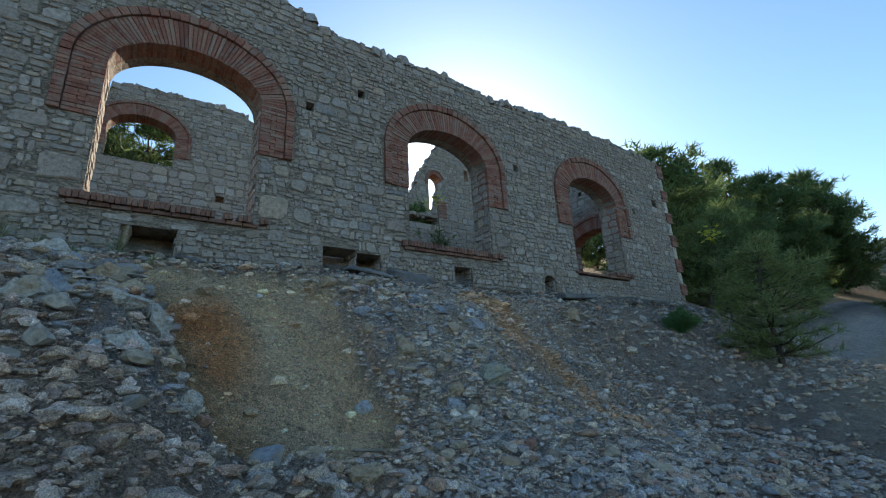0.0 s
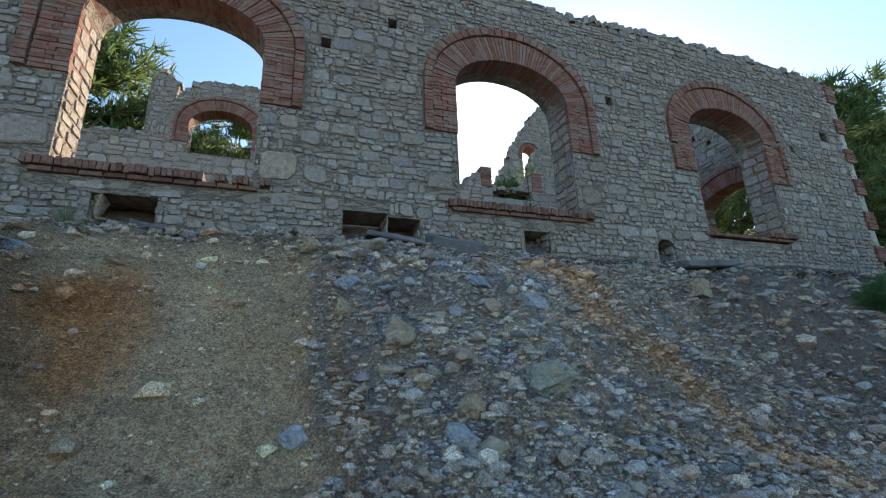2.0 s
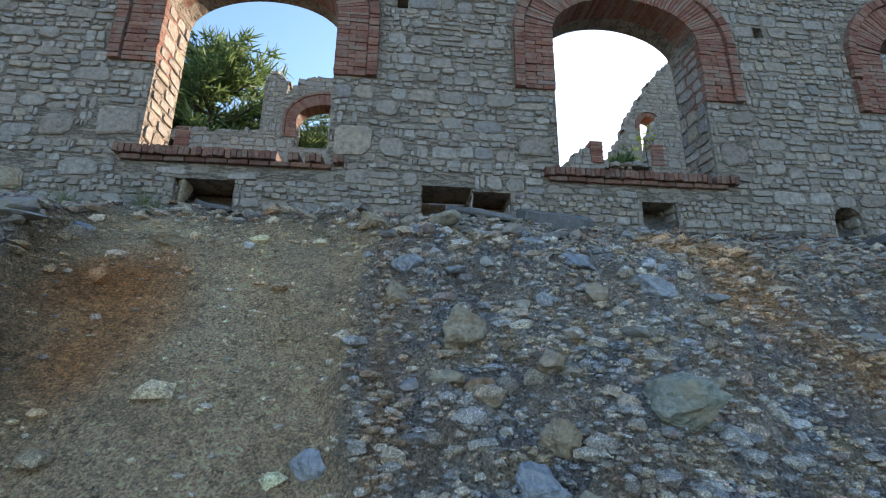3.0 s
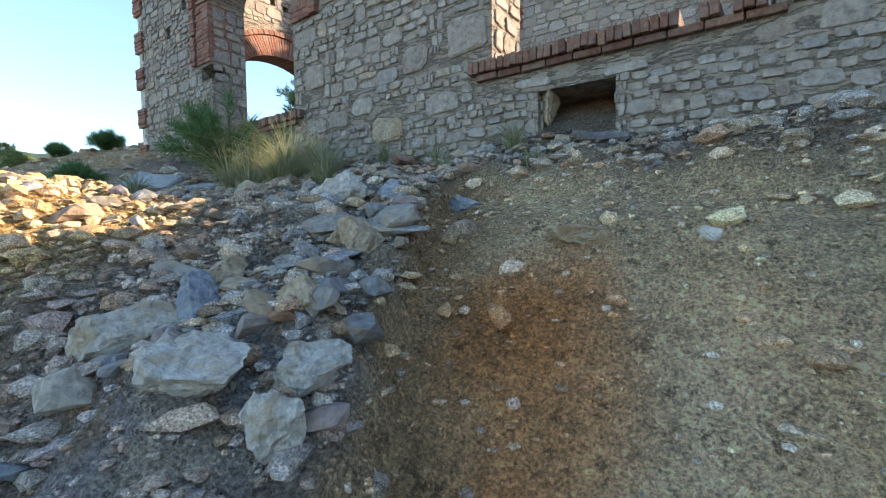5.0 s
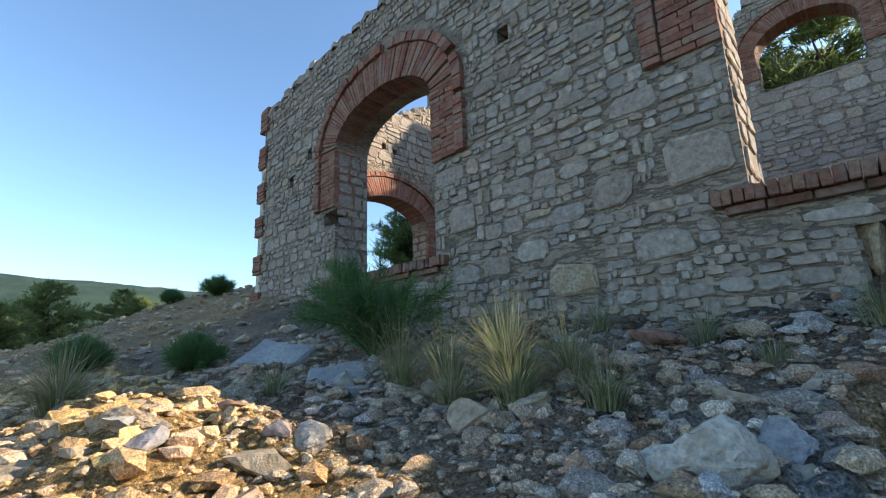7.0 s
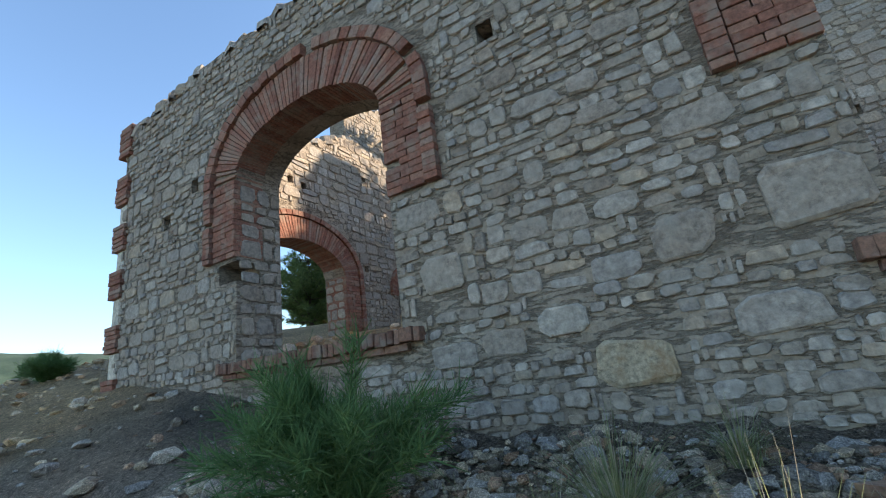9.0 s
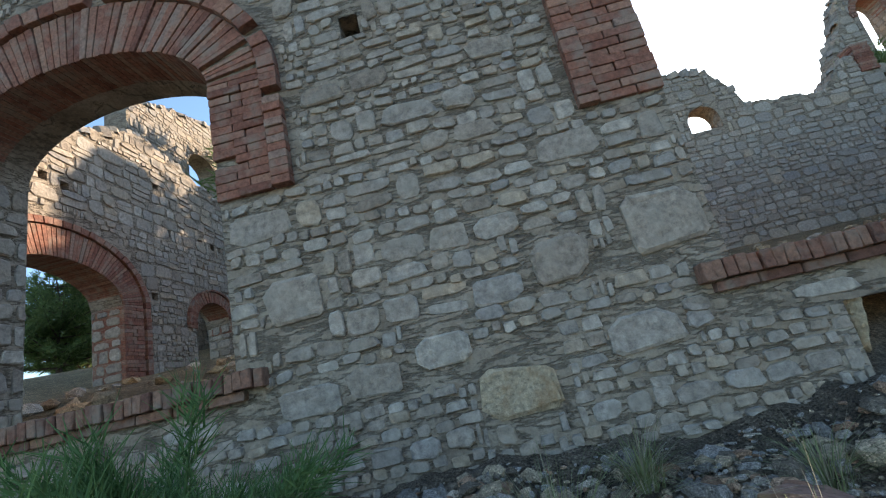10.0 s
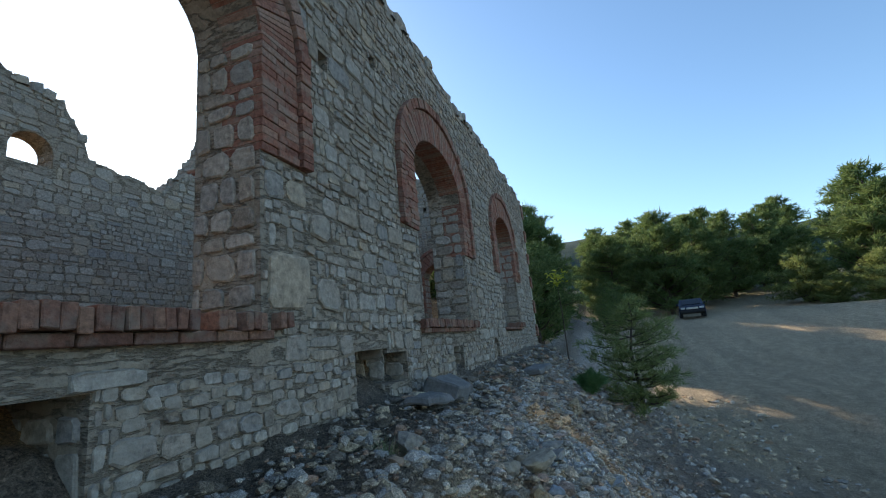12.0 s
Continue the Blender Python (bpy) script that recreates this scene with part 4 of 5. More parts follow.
def scatter(name, label, count, x_range, y_range, sizes, seed, accept):
    """Loose stones too many to count, joined into one mesh."""
    r = np.random.RandomState(seed)
    vs, cs, kept = [], [], 0
    px, py = r.uniform(*x_range, count), r.uniform(*y_range, count)
    pz = ground_many(px, py).tolist()
    for x, y, z in zip(px.tolist(), py.tolist(), pz):
        if not accept(x, y, r.rand()):
            continue
        s = sizes[0] * (sizes[1] / sizes[0]) ** (r.rand() ** 2.2)
        q, _ = np.linalg.qr(r.normal(size=(3, 3)))
        v = (ICO * r.uniform(0.62, 1.2, (12, 1))) @ q * np.array([r.uniform(0.8, 1.5), r.uniform(0.7, 1.1), r.uniform(0.4, 0.8)]) * s * 0.6
        a = r.uniform(0, 6.28)
        rot = np.array([(math.cos(a), -math.sin(a), 0), (math.sin(a), math.cos(a), 0), (0, 0, 1)])
        vs.append(v @ rot.T + np.array((x, y, z + rough_z(x, y) + s * 0.12)))
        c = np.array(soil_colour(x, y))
        k = r.rand()
        tint = np.array((0.30, 0.32, 0.34)) if k < 0.3 else np.array((0.40, 0.34, 0.25)) if k < 0.55 else np.array((0.34, 0.20, 0.13)) if k < 0.68 else np.array((0.5, 0.47, 0.42)) if k < 0.76 else c
        if x < 1.2 and y < -3.0 and k < 0.7:
            tint = np.array((0.40, 0.27, 0.19)) if k < 0.25 else np.array((0.46, 0.41, 0.38)) if k < 0.55 else np.array((0.40, 0.30, 0.28))
        c = (c * 0.5 + tint * 0.5) * r.uniform(0.7, 1.4)
        cs.append(np.tile((*np.clip(c, 0, 0.7), 1.0), (12, 1)))
        kept += 1
    verts = np.concatenate(vs)
    faces = (ICO_F[None] + (np.arange(kept) * 12)[:, None, None]).reshape(-1, 3)
    me = mesh_of(name, verts, faces, M_RUBBLE)
    me.color_attributes.new("soil", 'FLOAT_COLOR', 'POINT').data.foreach_set("color", np.concatenate(cs).ravel().tolist())
    return tagged(new(name, me), label, "rubble", kind="stuff")


bank = lambda x, y, k: k < (1 - 0.94 * inside_scar(x, y)) * (0.6 if x < -0.6 and y < -2.3 else 1.0) * (0.5 if x > 2.9 and y > -4.5 else 1.0) and (y < -0.1)
scatter("rubble", "broken stones of many colours covering the bank", 26000, (-4.5, 9.0), (-7.4, -0.15), (0.03, 0.15), 3, bank)
scatter("gravel", "fine gravel and chips on the bank", 34000, (-3.5, 8.0), (-6.5, -0.1), (0.012, 0.05), 4, lambda x, y, k: k < 1 - 0.6 * inside_scar(x, y))
scatter("scree_gravel", "blue-grey and tan chips of the scree", 20000, (2.9, 8.0), (-5.2, -0.8), (0.016, 0.07), 14, lambda x, y, k: k < 1 - inside_scar(x, y))
scatter("far_rubble", "stones strewn on the farther scree and road edge", 5200, (8.0, 20.0), (-7.0, -0.15), (0.04, 0.2), 5, lambda x, y, k: k < (1.0 if y > -4 else 0.35))
scatter("slope_rubble", "stones strewn over the sunlit slope beyond the corner", 2600, (-16, -4.0), (-7.0, 1.5), (0.04, 0.2), 8, lambda x, y, k: k < 0.8 and not (x > -8.3 and y > -0.1))
scatter("yard_rubble", "fallen stones inside the ruin", 1500, (-7, 15), (0.8, 8.8), (0.05, 0.3), 6, lambda x, y, k: True)

# ---- plants ----
def tube(bm, pts, radii, sides=6):
    rings = []
    for i, p in enumerate(pts):
        d = (pts[min(i + 1, len(pts) - 1)] - pts[max(i - 1, 0)]).normalized()
        a = d.orthogonal().normalized()
        b = d.cross(a)
        rings.append([bm.verts.new(p + (a * math.cos(k / sides * math.tau) + b * math.sin(k / sides * math.tau)) * radii[i]) for k in range(sides)])
    for r0, r1 in zip(rings, rings[1:]):
        for k in range(sides):
            bm.faces.new((r0[k], r0[(k + 1) % sides], r1[(k + 1) % sides], r1[k]))


def needle_clumps(spots, rng, length, count, width):
    vs, fs = [], []
    for p, d in spots:
        for _ in range(count):
            w = Vector((rng.gauss(0, 1), rng.gauss(0, 1), rng.gauss(0, 1))).normalized() + d * 0.9 + Vector((0, 0, 0.25))
            w.normalize()
            l = length * rng.uniform(0.6, 1.2)
            side = w.orthogonal().normalized() * width * rng.uniform(0.7, 1.3)
            side.rotate(Matrix.Rotation(rng.uniform(0, 6.28), 3, w))
            n = len(vs)
            q = p + Vector((rng.uniform(-1, 1), rng.uniform(-1, 1), rng.uniform(-1, 1))) * length * 0.25
            vs += [q - side * 0.5, q + side * 0.5, q + w * l + side * 0.12, q + w * l - side * 0.12]
            fs.append((n, n + 1, n + 2, n + 3))
    return vs, fs


def pine(height, spread, seed, material, clump=0.32, whorls=13, per=6, count=9, width=0.07, bare=0.12):
    """A pine with whorls of limbs and tufted needles; an Empty with trunk, limbs and crown."""
    rng = random.Random(seed)
    ob = new("pine_tree")
    bm = bmesh.new()
    pts = [Vector((0.04 * height * math.sin(i * 0.9 + seed) * i / 12, 0.03 * height * math.cos(i * 0.7 + seed) * i / 12, height * i / 10)) for i in range(11)]
    tube(bm, pts, [0.022 * height * (1 - i / 10.6) + 0.008 for i in range(11)], 7)
    part("trunk", bm, M_BARK, ob, "dark rough bark")
    bm, spots = bmesh.new(), []
    for w in range(whorls):
        f = bare + (0.98 - bare) * w / (whorls - 1)
        zc = height * f
        base = pts[min(10, int(f * 10))].lerp(pts[min(10, int(f * 10) + 1)], f * 10 - int(f * 10))
        reach = spread * (math.sin(math.pi * min(1, 0.22 + f * 0.78)) ** 0.8) * rng.uniform(0.75, 1.15) + 0.12
        for k in range(per):
            a = rng.uniform(0, math.tau)
            r = reach * rng.uniform(0.55, 1.2)
            tip = base + Vector((math.cos(a) * r, math.sin(a) * r, r * rng.uniform(0.0, 0.5)))
            mid = base.lerp(tip, 0.5) - Vector((0, 0, r * 0.06))
            tube(bm, [base, mid, tip], [0.012 * height * (1 - f) + 0.01, 0.008 * height * (1 - f) + 0.007, 0.004], 4)
            steps = max(2, int(r / (clump * 0.75)))
            for s in range(1, steps + 1):
                q = base.lerp(mid, s / steps).lerp(mid.lerp(tip, s / steps), s / steps)
                d = (tip - base).normalized()
                spots.append((q, d))
                if s > 1 or steps < 3:
                    for _ in range(2):
                        o = Vector((rng.uniform(-1, 1), rng.uniform(-1, 1), rng.uniform(-0.3, 0.6))) * clump * 0.9
                        spots.append((q + o, (d + o.normalized() * 0.8).normalized()))
    part("branchwork", bm, M_BARK, ob)
    vs, fs = needle_clumps(spots, rng, clump, count, width)
    child(new("crown", mesh_of("crown", vs, fs, material)), ob, "dense tufts of green needles")
    return ob


def plant_at(ob, x, y, turn=0, scale=1.0, sink=0.1):
    ob.matrix_world = Matrix.Translation((x, y, ground_z(x, y) - sink)) @ pose(0, 0, 0, 0, 0, turn) @ Matrix.Scale(scale, 4)
    return ob


def forest(template, spots, label, group):
    tagged(template, label, "pine tree", group)
    for i, (x, y, turn, s) in enumerate(spots):
        if i == 0:
            plant_at(template, x, y, turn, s)
        else:
            m = Matrix.Translation((x, y, ground_z(x, y) - 0.1)) @ pose(0, 0, 0, 0, 0, turn)
            c = copy_thing(template, m)
            c.scale = (s, s, s)


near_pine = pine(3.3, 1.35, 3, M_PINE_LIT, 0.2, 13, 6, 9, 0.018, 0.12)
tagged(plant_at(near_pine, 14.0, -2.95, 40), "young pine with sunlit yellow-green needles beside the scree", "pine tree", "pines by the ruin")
young = pine(3.0, 1.3, 8, M_PINE, 0.2, 12, 6, 8, 0.026, 0.1)
forest(young, [(18.2, 0.2, 0, 1.1), (19.8, 0.3, 100, 1.35), (21.5, 0.6, 50, 1.3), (20.6, 1.6, 300, 1.1), (23.0, 2.2, 70, 0.9), (29.5, 0.2, 10, 0.8), (32.5, -2.4, 120, 0.8), (35.5, -3.4, 200, 0.9), (38, -3.4, 90, 1.1)], "bushy young pine in the shade at the ruin's corner", "pines by the ruin")
bushy = pine(6.5, 3.0, 12, M_PINE, 0.42, 14, 8, 10, 0.06, 0.1)
forest(bushy, [(24.6, 4.6, 0, 1.25), (31, 4, 310, 0.85), (36.5, 10, 30, 0.6), (35, 8, 10, 0.9), (36, 5.2, 200, 0.5), (30, 13, 90, 0.6), (25, 12, 50, 0.8), (-5.2, 13.0, 40, 1.45), (-8, 16, 100, 1.2), (0.5, 14.2, 200, 1.02), (3.4, 15, 310, 0.8), (-1.6, 15.5, 20, 0.95), (13.0, 12.0, 60, 0.75), (-14, 9, 250, 0.5), (-17, 13, 150, 0.6)], "dense dark green pine on the hillside behind the ruin", "hillside pines")
tall = pine(9.5, 3.1, 17, M_PINE, 0.5, 17, 8, 10, 0.075, 0.08)
forest(tall, [(45, -8.5, 0, 1.0), (40, 4, 20, 0.95), (46, 2.5, 75, 0.9), (43, 8, 130, 1.1), (37, 8, 290, 0.85), (49, 4, 340, 1.1), (40, 12, 15, 0.9), (50, -12, 100, 0.95), (54, -16, 200, 0.95), (58, -20, 40, 0.9), (47, -4, 300, 0.85), (62, -14, 70, 1.0), (56, -9, 170, 1.05), (66, -24, 220, 1.0), (43, -23.5, 10, 1.1), (70, -18, 60, 1.1), (52, -3, 33, 0.9), (62, -31, 99, 1.1), (50, -28, 140, 0.95), (72, -8, 190, 1.1), (60, -3, 240, 1.0), (78, -30, 15, 1.2)], "tall pine at the edge of the dirt yard", "pines round the yard")
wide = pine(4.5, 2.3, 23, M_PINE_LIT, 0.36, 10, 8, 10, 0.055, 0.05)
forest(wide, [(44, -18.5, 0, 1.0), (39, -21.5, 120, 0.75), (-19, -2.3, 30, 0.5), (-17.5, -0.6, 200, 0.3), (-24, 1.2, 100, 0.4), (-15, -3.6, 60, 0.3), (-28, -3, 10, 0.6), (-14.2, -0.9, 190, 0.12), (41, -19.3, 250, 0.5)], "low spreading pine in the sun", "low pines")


def broom(x, y, height, label):
    rng = random.Random(int(x * 100))
    ob = new("shrub")
    ob.location = (x, y, ground_z(x, y) - 0.05)
    bm, spots = bmesh.new(), []
    for k in range(46):
        a, lean = rng.uniform(0, math.tau), rng.uniform(0.15, 1.0)
        tip = Vector((math.cos(a) * lean * height * 0.85, math.sin(a) * lean * height * 0.7, height * rng.uniform(0.55, 1.05) * (1.1 - 0.45 * lean)))
        mid = tip * 0.5 + Vector((0, 0, height * 0.12))
        tube(bm, [Vector((0, 0, 0)), mid, tip], [0.012, 0.007, 0.003], 4)
        d = (tip - mid).normalized()
        for s in range(9):
            spots.append((mid.lerp(tip, s / 8) if s > 2 else (mid * (0.5 + s * 0.25)), d))
    part("stemwork", bm, M_BROOM, ob)
    vs, fs = needle_clumps(spots, rng, 0.15, 20, 0.007)
    child(new("foliage", mesh_of("foliage", vs, fs, M_BROOM)), ob, "fine upright green shoots")
    return tagged(ob, label, "shrub", "shrubs")


broom(-2.75, -1.25, 0.95, "bushy bright green broom growing at the wall's foot")
broom(-4.4, -2.2, 0.3, "low green shrub on the slope")
broom(-6.0, -2.9, 0.35, "low green shrub on the sunlit ramp")
broom(-11.4, 0.3, 0.5, "pale green shrub on the sunlit ridge")
broom(-13.0, -0.3, 0.34, "low pale shrub on the ridge")
broom(12.0, -1.7, 0.6, "dark shrub on the scree's edge")


def blades_mesh(name, height, count, rng, spread, width, material):
    vs, fs = [], []
    for _ in range(count):
        a, lean, h = rng.uniform(0, math.tau), rng.uniform(0.05, 1.25) * spread, height * rng.uniform(0.45, 1.15)
        o = Vector((math.cos(a), math.sin(a), 0))
        side = Vector((-o.y, o.x, 0)) * width
        p0 = o * rng.uniform(0, 0.09)
        bend = Vector((rng.uniform(-0.1, 0.1), rng.uniform(-0.1, 0.1), 0)) * h
        pts = [p0 + bend * q * q + o * lean * h * q * q + Vector((0, 0, h * (q - 0.38 * lean * q * q))) for q in (0, 0.35, 0.7, 1.0)]
        n = len(vs)
        for k, p in enumerate(pts):
            wv = side * (1 - k / 3.4)
            vs += [p - wv, p + wv]
        fs += [(n + 2 * k, n + 2 * k + 1, n + 2 * k + 3, n + 2 * k + 2) for k in range(3)]
    return mesh_of(name, vs, fs, material)


def grass_tuft(x, y, height, blades, label, seed, spread=1.0):
    rng = random.Random(seed)
    ob = new("grass_tuft")
    ob.location = (x, y, ground_z(x, y) - 0.02)
    child(new("leaf_clump", blades_mesh("leaf_clump", height, int(blades * 0.8), rng, spread, 0.0035, M_GRASS)), ob, "narrow green blades")
    child(new("stalk_clump", blades_mesh("stalk_clump", height * 1.15, int(blades * 0.3), rng, spread * 1.1, 0.0022, M_STALK)), ob, "pale dry stalks")
    return tagged(ob, label, "grass", "grass tufts")


for i, (x, y, h, n, lab) in enumerate([
    (-0.95, -1.72, 0.55, 420, "tall dry yellow-green grass tuft on the bank"), (-1.45, -1.1, 0.55, 380, "pale dry grass tuft near the wall"),
    (-1.8, -1.75, 0.55, 260, "arching grass tuft beside the broom"), (-2.9, -3.35, 0.45, 420, "sunlit dry grass tuft on the ramp's edge"),
    (-0.65, -1.6, 0.4, 260, "grey dead grass hanging down the bank"), (-0.3, -0.6, 0.3, 160, "short grass at the wall's foot"), (0.5, -0.55, 0.28, 160, "short grass below the slot in the wall"),
    (0.1, -1.0, 0.16, 120, "small dry grass tuft"), (-1.0, -0.5, 0.3, 160, "short green grass by the wall"), (0.9, -1.0, 0.2, 100, "thin grass on the bank"), (2.6, -0.7, 0.18, 90, "thin dry grass by the wall"), (-2.4, -2.3, 0.3, 160, "loose grass tuft on the ramp"), (-0.75, -1.95, 0.34, 260, "grey dead grass matted on the bank"), (-1.15, -1.95, 0.36, 260, "drooping grass on the bank below the wall"), (-1.55, -1.6, 0.5, 220, "thin arching grass beside the broom"), (-0.4, -1.8, 0.28, 200, "dry matted grass among stones")]):
    grass_tuft(x, y, h, n, lab, 300 + i, 1.3)


def leafy_sapling(x, y, z, height, label):
    rng = random.Random(5)
    ob = new("sapling")
    ob.location = (x, y, z)
    bm = bmesh.new()
    tube(bm, [Vector((0, 0, 0)), Vector((0.05, 0, height * 0.5)), Vector((0, 0.04, height))], [0.03, 0.02, 0.008], 5)
    part("stem", bm, M_BARK, ob)
    vs, fs = [], []
    for k in range(60):
        a, zz = rng.uniform(0, 6.28), height * rng.uniform(0.86, 1.02)
        p = Vector((math.cos(a) * rng.uniform(0, 0.35), math.sin(a) * rng.uniform(0, 0.35), zz))
        d = Vector((rng.gauss(0, 1), rng.gauss(0, 1), rng.gauss(0, 0.6))).normalized() * 0.17
        s = d.orthogonal().normalized() * 0.05
        n = len(vs)
        vs += [p, p + d * 0.5 + s, p + d, p + d * 0.5 - s]
        fs.append((n, n + 1, n + 2, n + 3))
    child(new("leaves", mesh_of("leaves", vs, fs, M_YELLOW)), ob, "bright yellow-green leaves")
    return tagged(ob, label, "sapling")


leafy_sapling(16.9, -0.9, ground_z(16.9, -0.9), 3.3, "thin sapling with bright yellow leaves beside the corner")
leafy_sapling(11.2, 7.4, ground_z(11.2, 7.4), 4.6, "yellow-leaved sapling inside the ruin")

# ---- loose things ----
def slab(x, y, w, d, t, tilt, turn, label):
    bm = chamfered(-w / 2, w / 2, -d / 2, d / 2, -t / 2, t / 2, 0.02, 0.03, RNG)
    bmesh.ops.subdivide_edges(bm, edges=list(bm.edges), cuts=4, use_grid_fill=True)
    for v in bm.verts:
        o = Vector((x * 5, y * 5, 1.0))
        v.co += Vector((0.05 * noise.noise(v.co * 3 + o), 0.05 * noise.noise(v.co * 3.3 - o), 0.022 * noise.noise(v.co * 6 + o)))
    ob = part("concrete_slab", bm, M_CONCRETE if x < -2 else M_DARKSLAB, None)
    ob.matrix_world = Matrix.Translation((x, y, ground_z(x, y) + t * 0.6)) @ pose(0, 0, 0, tilt[0], tilt[1], turn)
    return tagged(ob, label, "slab", "fallen slabs")


slab(-3.75, -1.75, 0.75, 0.6, 0.09, (35, 10), 15, "pale grey slab leaning on the slope below the wall")
slab(-2.6, -1.7, 0.5, 0.4, 0.08, (30, -5), 60, "small grey slab under the broom")
slab(1.3, -0.75, 0.34, 0.22, 0.05, (6, 4), 20, "flat grey stone slab by the wall")
slab(5.05, -0.35, 0.85, 0.4, 0.2, (24, 3), 4, "dark weathered slab below the brick sill")
slab(9.3, -0.8, 1.0, 0.4, 0.12, (4, -3), -6, "flat slab over the drain hole")
slab(4.1, -0.45, 0.8, 0.3, 0.09, (8, 6), 5, "broken lintel slab lying before the drain")
plank = part("wood_stick", chamfered(-0.28, 0.28, -0.025, 0.025, -0.012, 0.012, 0.006, 0.006, RNG), M_WOOD, None)
plank.matrix_world = Matrix.Translation((2.75, -3.55, ground_z(2.75, -3.55) + 0.05)) @ pose(0, 0, 0, 0, 8, 12)
tagged(plank, "short weathered wooden stick at the foot of the cut", "stick")
tufa = boulder(0.54, 0.12, 0.2, 0.24, 0.42, 0, M_OCHRE, "sunlit crumbling ochre lump standing in the wall's slot", 77, -0.05)

# ---- car ----
def simple(name, col, rough, metal=0.0):
    m, nt, b = nodes_of(name, rough)
    c = ramp(nt, noise_of(nt, 9, 4), [(0.3, tuple(v * 0.8 for v in col)), (0.7, col)])
    nt.links.new(c, b.inputs["Base Color"])
    b.inputs["Metallic"].default_value = metal
    b.inputs["Specular IOR Level"].default_value = 0.5
    return m


M_CAR = simple("dark_blue_paint", (0.02, 0.028, 0.05), 0.25)
M_GLASS = simple("dark_car_glass", (0.02, 0.025, 0.03), 0.08)
M_RUBBER = simple("rubber", (0.02, 0.02, 0.02), 0.8)
M_CHROME = simple("metal_trim", (0.6, 0.6, 0.6), 0.3, 1.0)
M_LAMP = simple("lamp_lens", (0.6, 0.6, 0.58), 0.15)


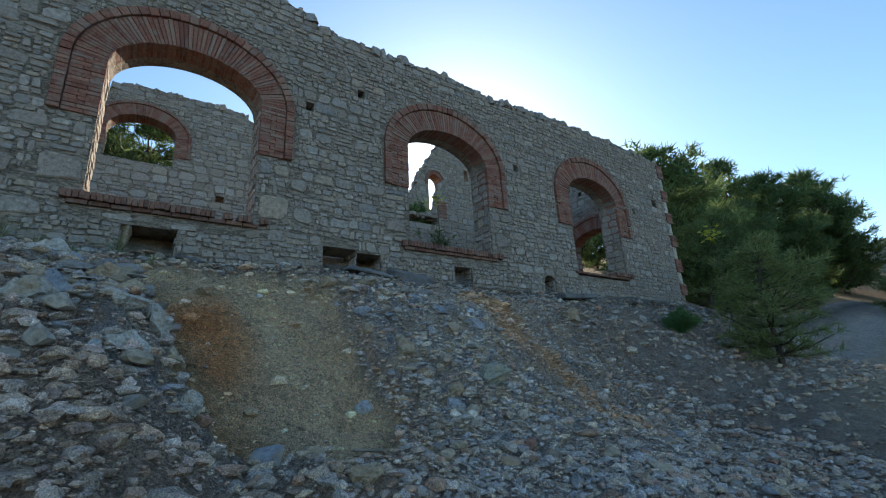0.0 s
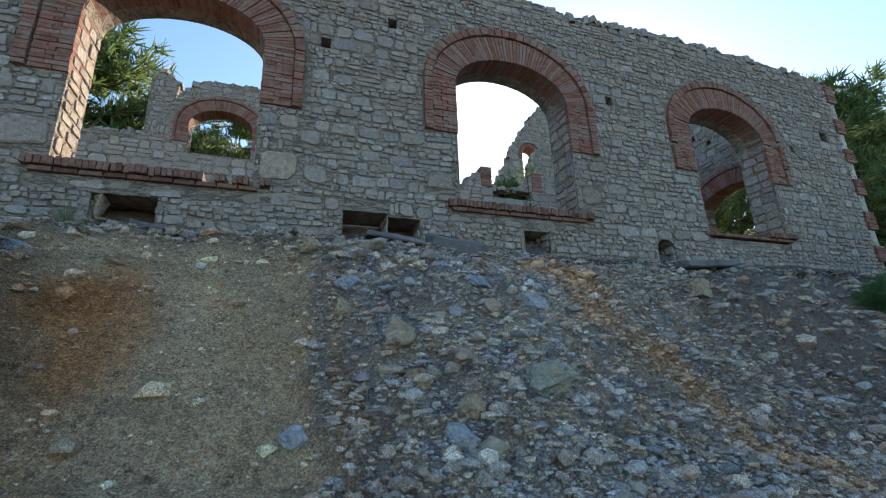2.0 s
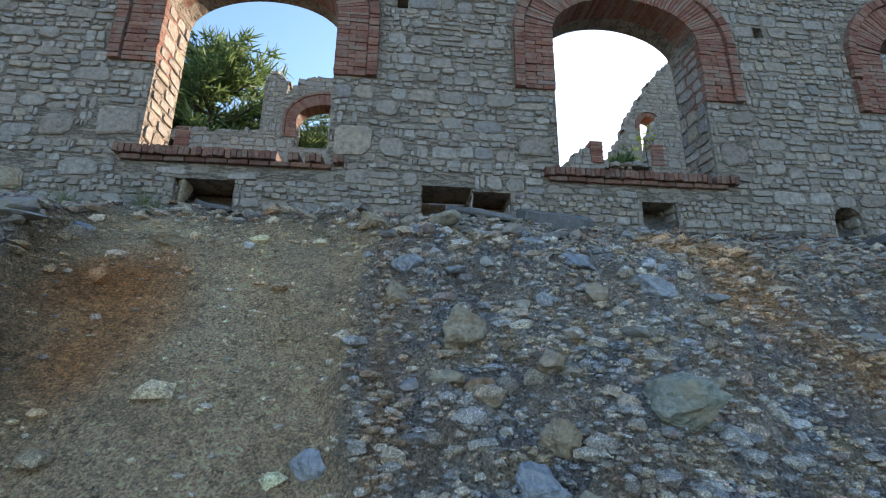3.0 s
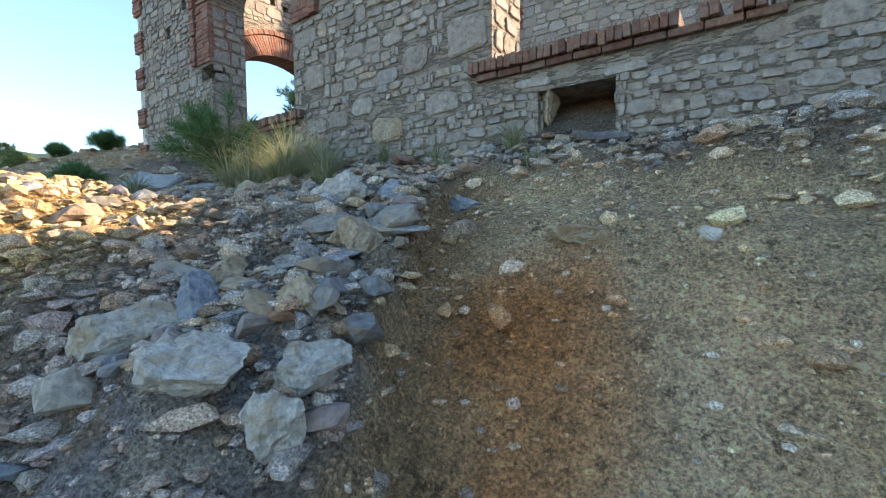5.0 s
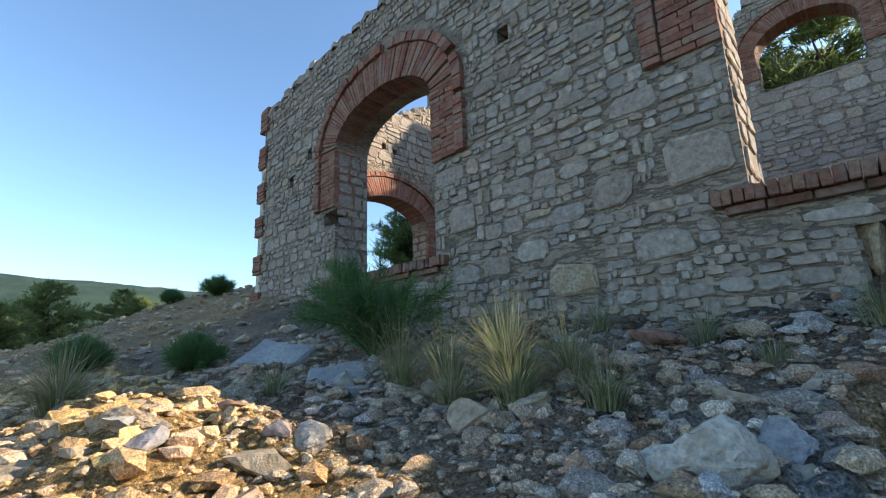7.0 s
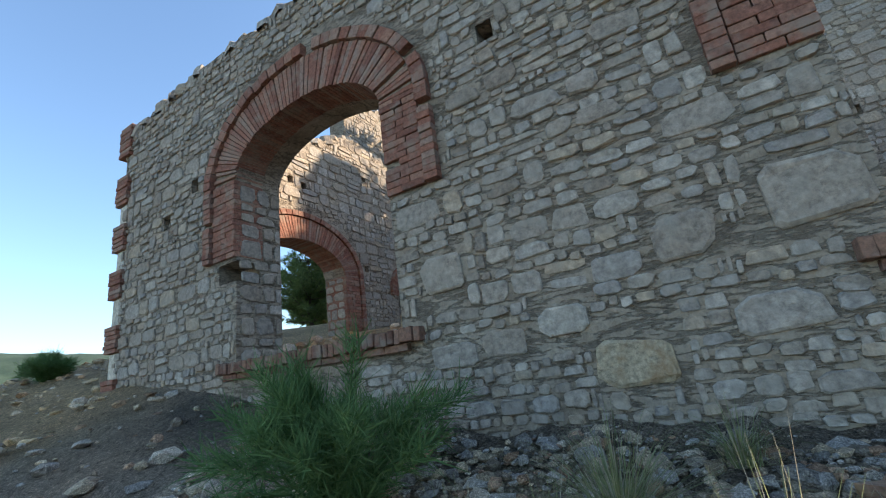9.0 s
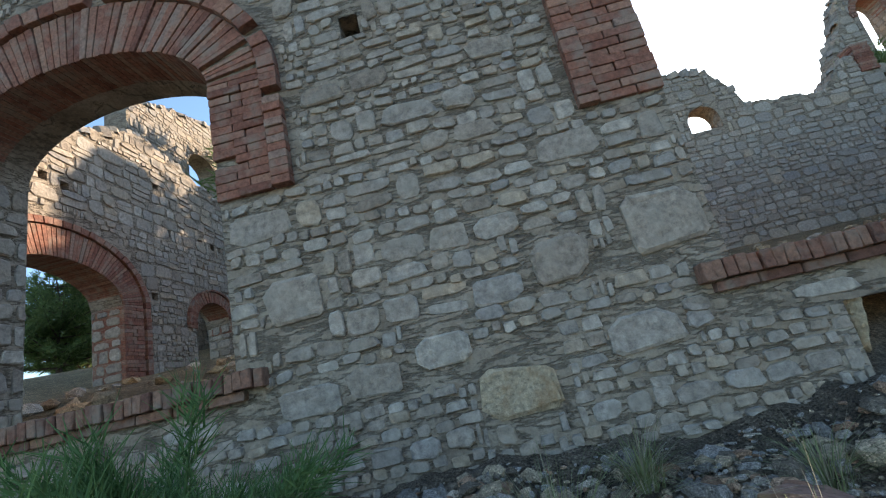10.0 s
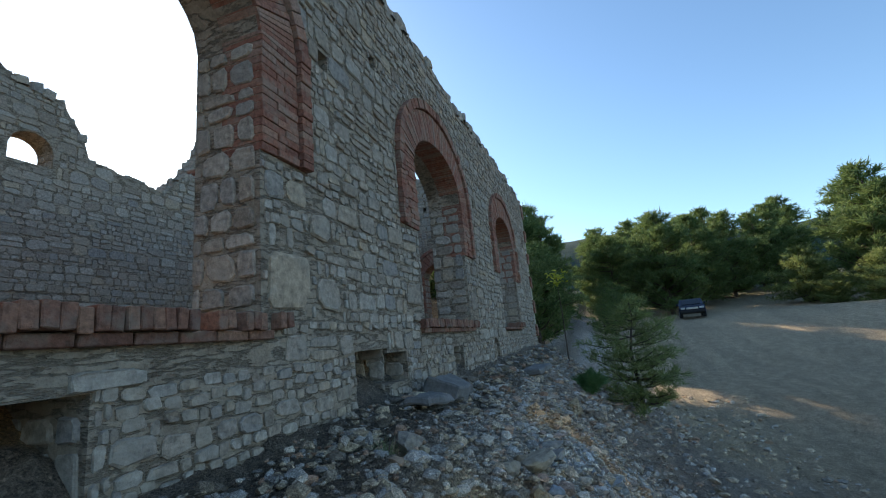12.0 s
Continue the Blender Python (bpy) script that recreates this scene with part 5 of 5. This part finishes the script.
def parked_car(m):
    ob = new("car")
    ob.matrix_world = m
    side = [(-2.05, 0.35), (-2.1, 0.7), (-1.95, 0.86), (-0.95, 0.95), (-0.35, 1.4), (1.2, 1.42), (1.75, 1.0), (2.1, 0.92), (2.12, 0.4), (1.7, 0.28), (-1.7, 0.28)]
    bm = bmesh.new()
    ring = []
    for y, k in ((-0.84, 0.93), (-0.74, 1.0), (0.74, 1.0), (0.84, 0.93)):
        ring.append([bm.verts.new((x * (0.985 if abs(y) > 0.8 else 1), y * (0.86 if z > 1.1 else 1), z)) for x, z in side])
    for a, b in zip(ring, ring[1:]):
        for i in range(len(side)):
            j = (i + 1) % len(side)
            bm.faces.new((a[i], a[j], b[j], b[i]))
    bm.faces.new(ring[0][::-1])
    bm.faces.new(ring[-1])
    bmesh.ops.recalc_face_normals(bm, faces=bm.faces)
    body = part("body", bm, M_CAR, ob, "dark blue painted body")
    w = mesh_of("windscreen", [(-0.93, -0.62, 0.98), (-0.93, 0.62, 0.98), (-0.4, 0.58, 1.37), (-0.4, -0.58, 1.37), (-0.96, -0.62, 1.0), (-0.96, 0.62, 1.0), (-0.43, 0.58, 1.39), (-0.43, -0.58, 1.39)], [(4, 5, 6, 7), (0, 3, 2, 1), (0, 1, 5, 4), (2, 3, 7, 6), (0, 4, 7, 3), (1, 2, 6, 5)], M_GLASS)
    child(new("windscreen", w), ob)
    for s in (-1, 1):
        part("side_window", chamfered(-0.3, 1.15, s * 0.75 - 0.02, s * 0.75 + 0.02, 1.0, 1.32, 0.01), M_GLASS, ob)
        part("headlight", chamfered(-2.12, -2.02, s * 0.6 - 0.14, s * 0.6 + 0.14, 0.62, 0.76, 0.02), M_LAMP, ob)
        part("mirror", chamfered(-0.75, -0.62, s * 0.92 - 0.08, s * 0.92 + 0.08, 0.98, 1.1, 0.02), M_CAR, ob)
        for x in (-1.3, 1.3):
            bm = bmesh.new()
            bmesh.ops.create_cone(bm, cap_ends=True, segments=20, radius1=0.32, radius2=0.32, depth=0.2, matrix=pose(x, s * 0.76, 0.32, 90))
            wheel = part("wheel", bm, M_RUBBER, ob)
            bm = bmesh.new()
            bmesh.ops.create_cone(bm, cap_ends=True, segments=16, radius1=0.2, radius2=0.17, depth=0.05, matrix=pose(x, s * 0.87, 0.32, 90 * s))
            part("rim", bm, M_CHROME, wheel)
    part("bumper", chamfered(-2.18, -2.02, -0.8, 0.8, 0.36, 0.54, 0.03), M_RUBBER, ob)
    part("grille", chamfered(-2.14, -2.06, -0.38, 0.38, 0.6, 0.74, 0.01), M_CHROME, ob)
    return tagged(ob, "dark blue older car parked on the dirt track", "car")


parked_car(Matrix.Translation((38.5, -8.9, ground_z(38.5, -8.9))) @ pose(0, 0, 0, 0, 0, -8))

# ---- distance ----
def far_hill(name, centre, length, depth, height, turn, seed, label):
    n, m = 90, 14
    vs, fs = [], []
    for i in range(n + 1):
        for j in range(m + 1):
            u, v = i / n - 0.5, j / m - 0.5
            ridge = (0.62 + 0.38 * math.cos(u * math.pi)) * (1 + 0.3 * noise.noise(Vector((u * 4, seed, 0))))
            z = height * ridge * math.cos(v * math.pi) ** 1.2 + 5 * noise.noise(Vector((u * 60, v * 20, seed)))
            vs.append((u * length, v * depth, z))
    for i in range(n):
        for j in range(m):
            a = i * (m + 1) + j
            fs.append((a, a + m + 1, a + m + 2, a + 1))
    ob = new(name, mesh_of(name, vs, fs, M_FARWOOD, True))
    ob.matrix_world = Matrix.Translation(centre) @ pose(0, 0, 0, 0, 0, turn)
    return tagged(ob, label, "hill", kind="structure")


far_hill("backdrop", (-800, 40, -20), 1500, 500, 128, 85, 2, "wooded blue-green hills on the horizon")
far_hill("backdrop", (620, -330, -20), 1300, 420, 125, -65, 9, "wooded hill beyond the yard")
far_hill("backdrop", (300, 620, -10), 1500, 420, 110, -20, 5, "wooded hillside behind the ruin")
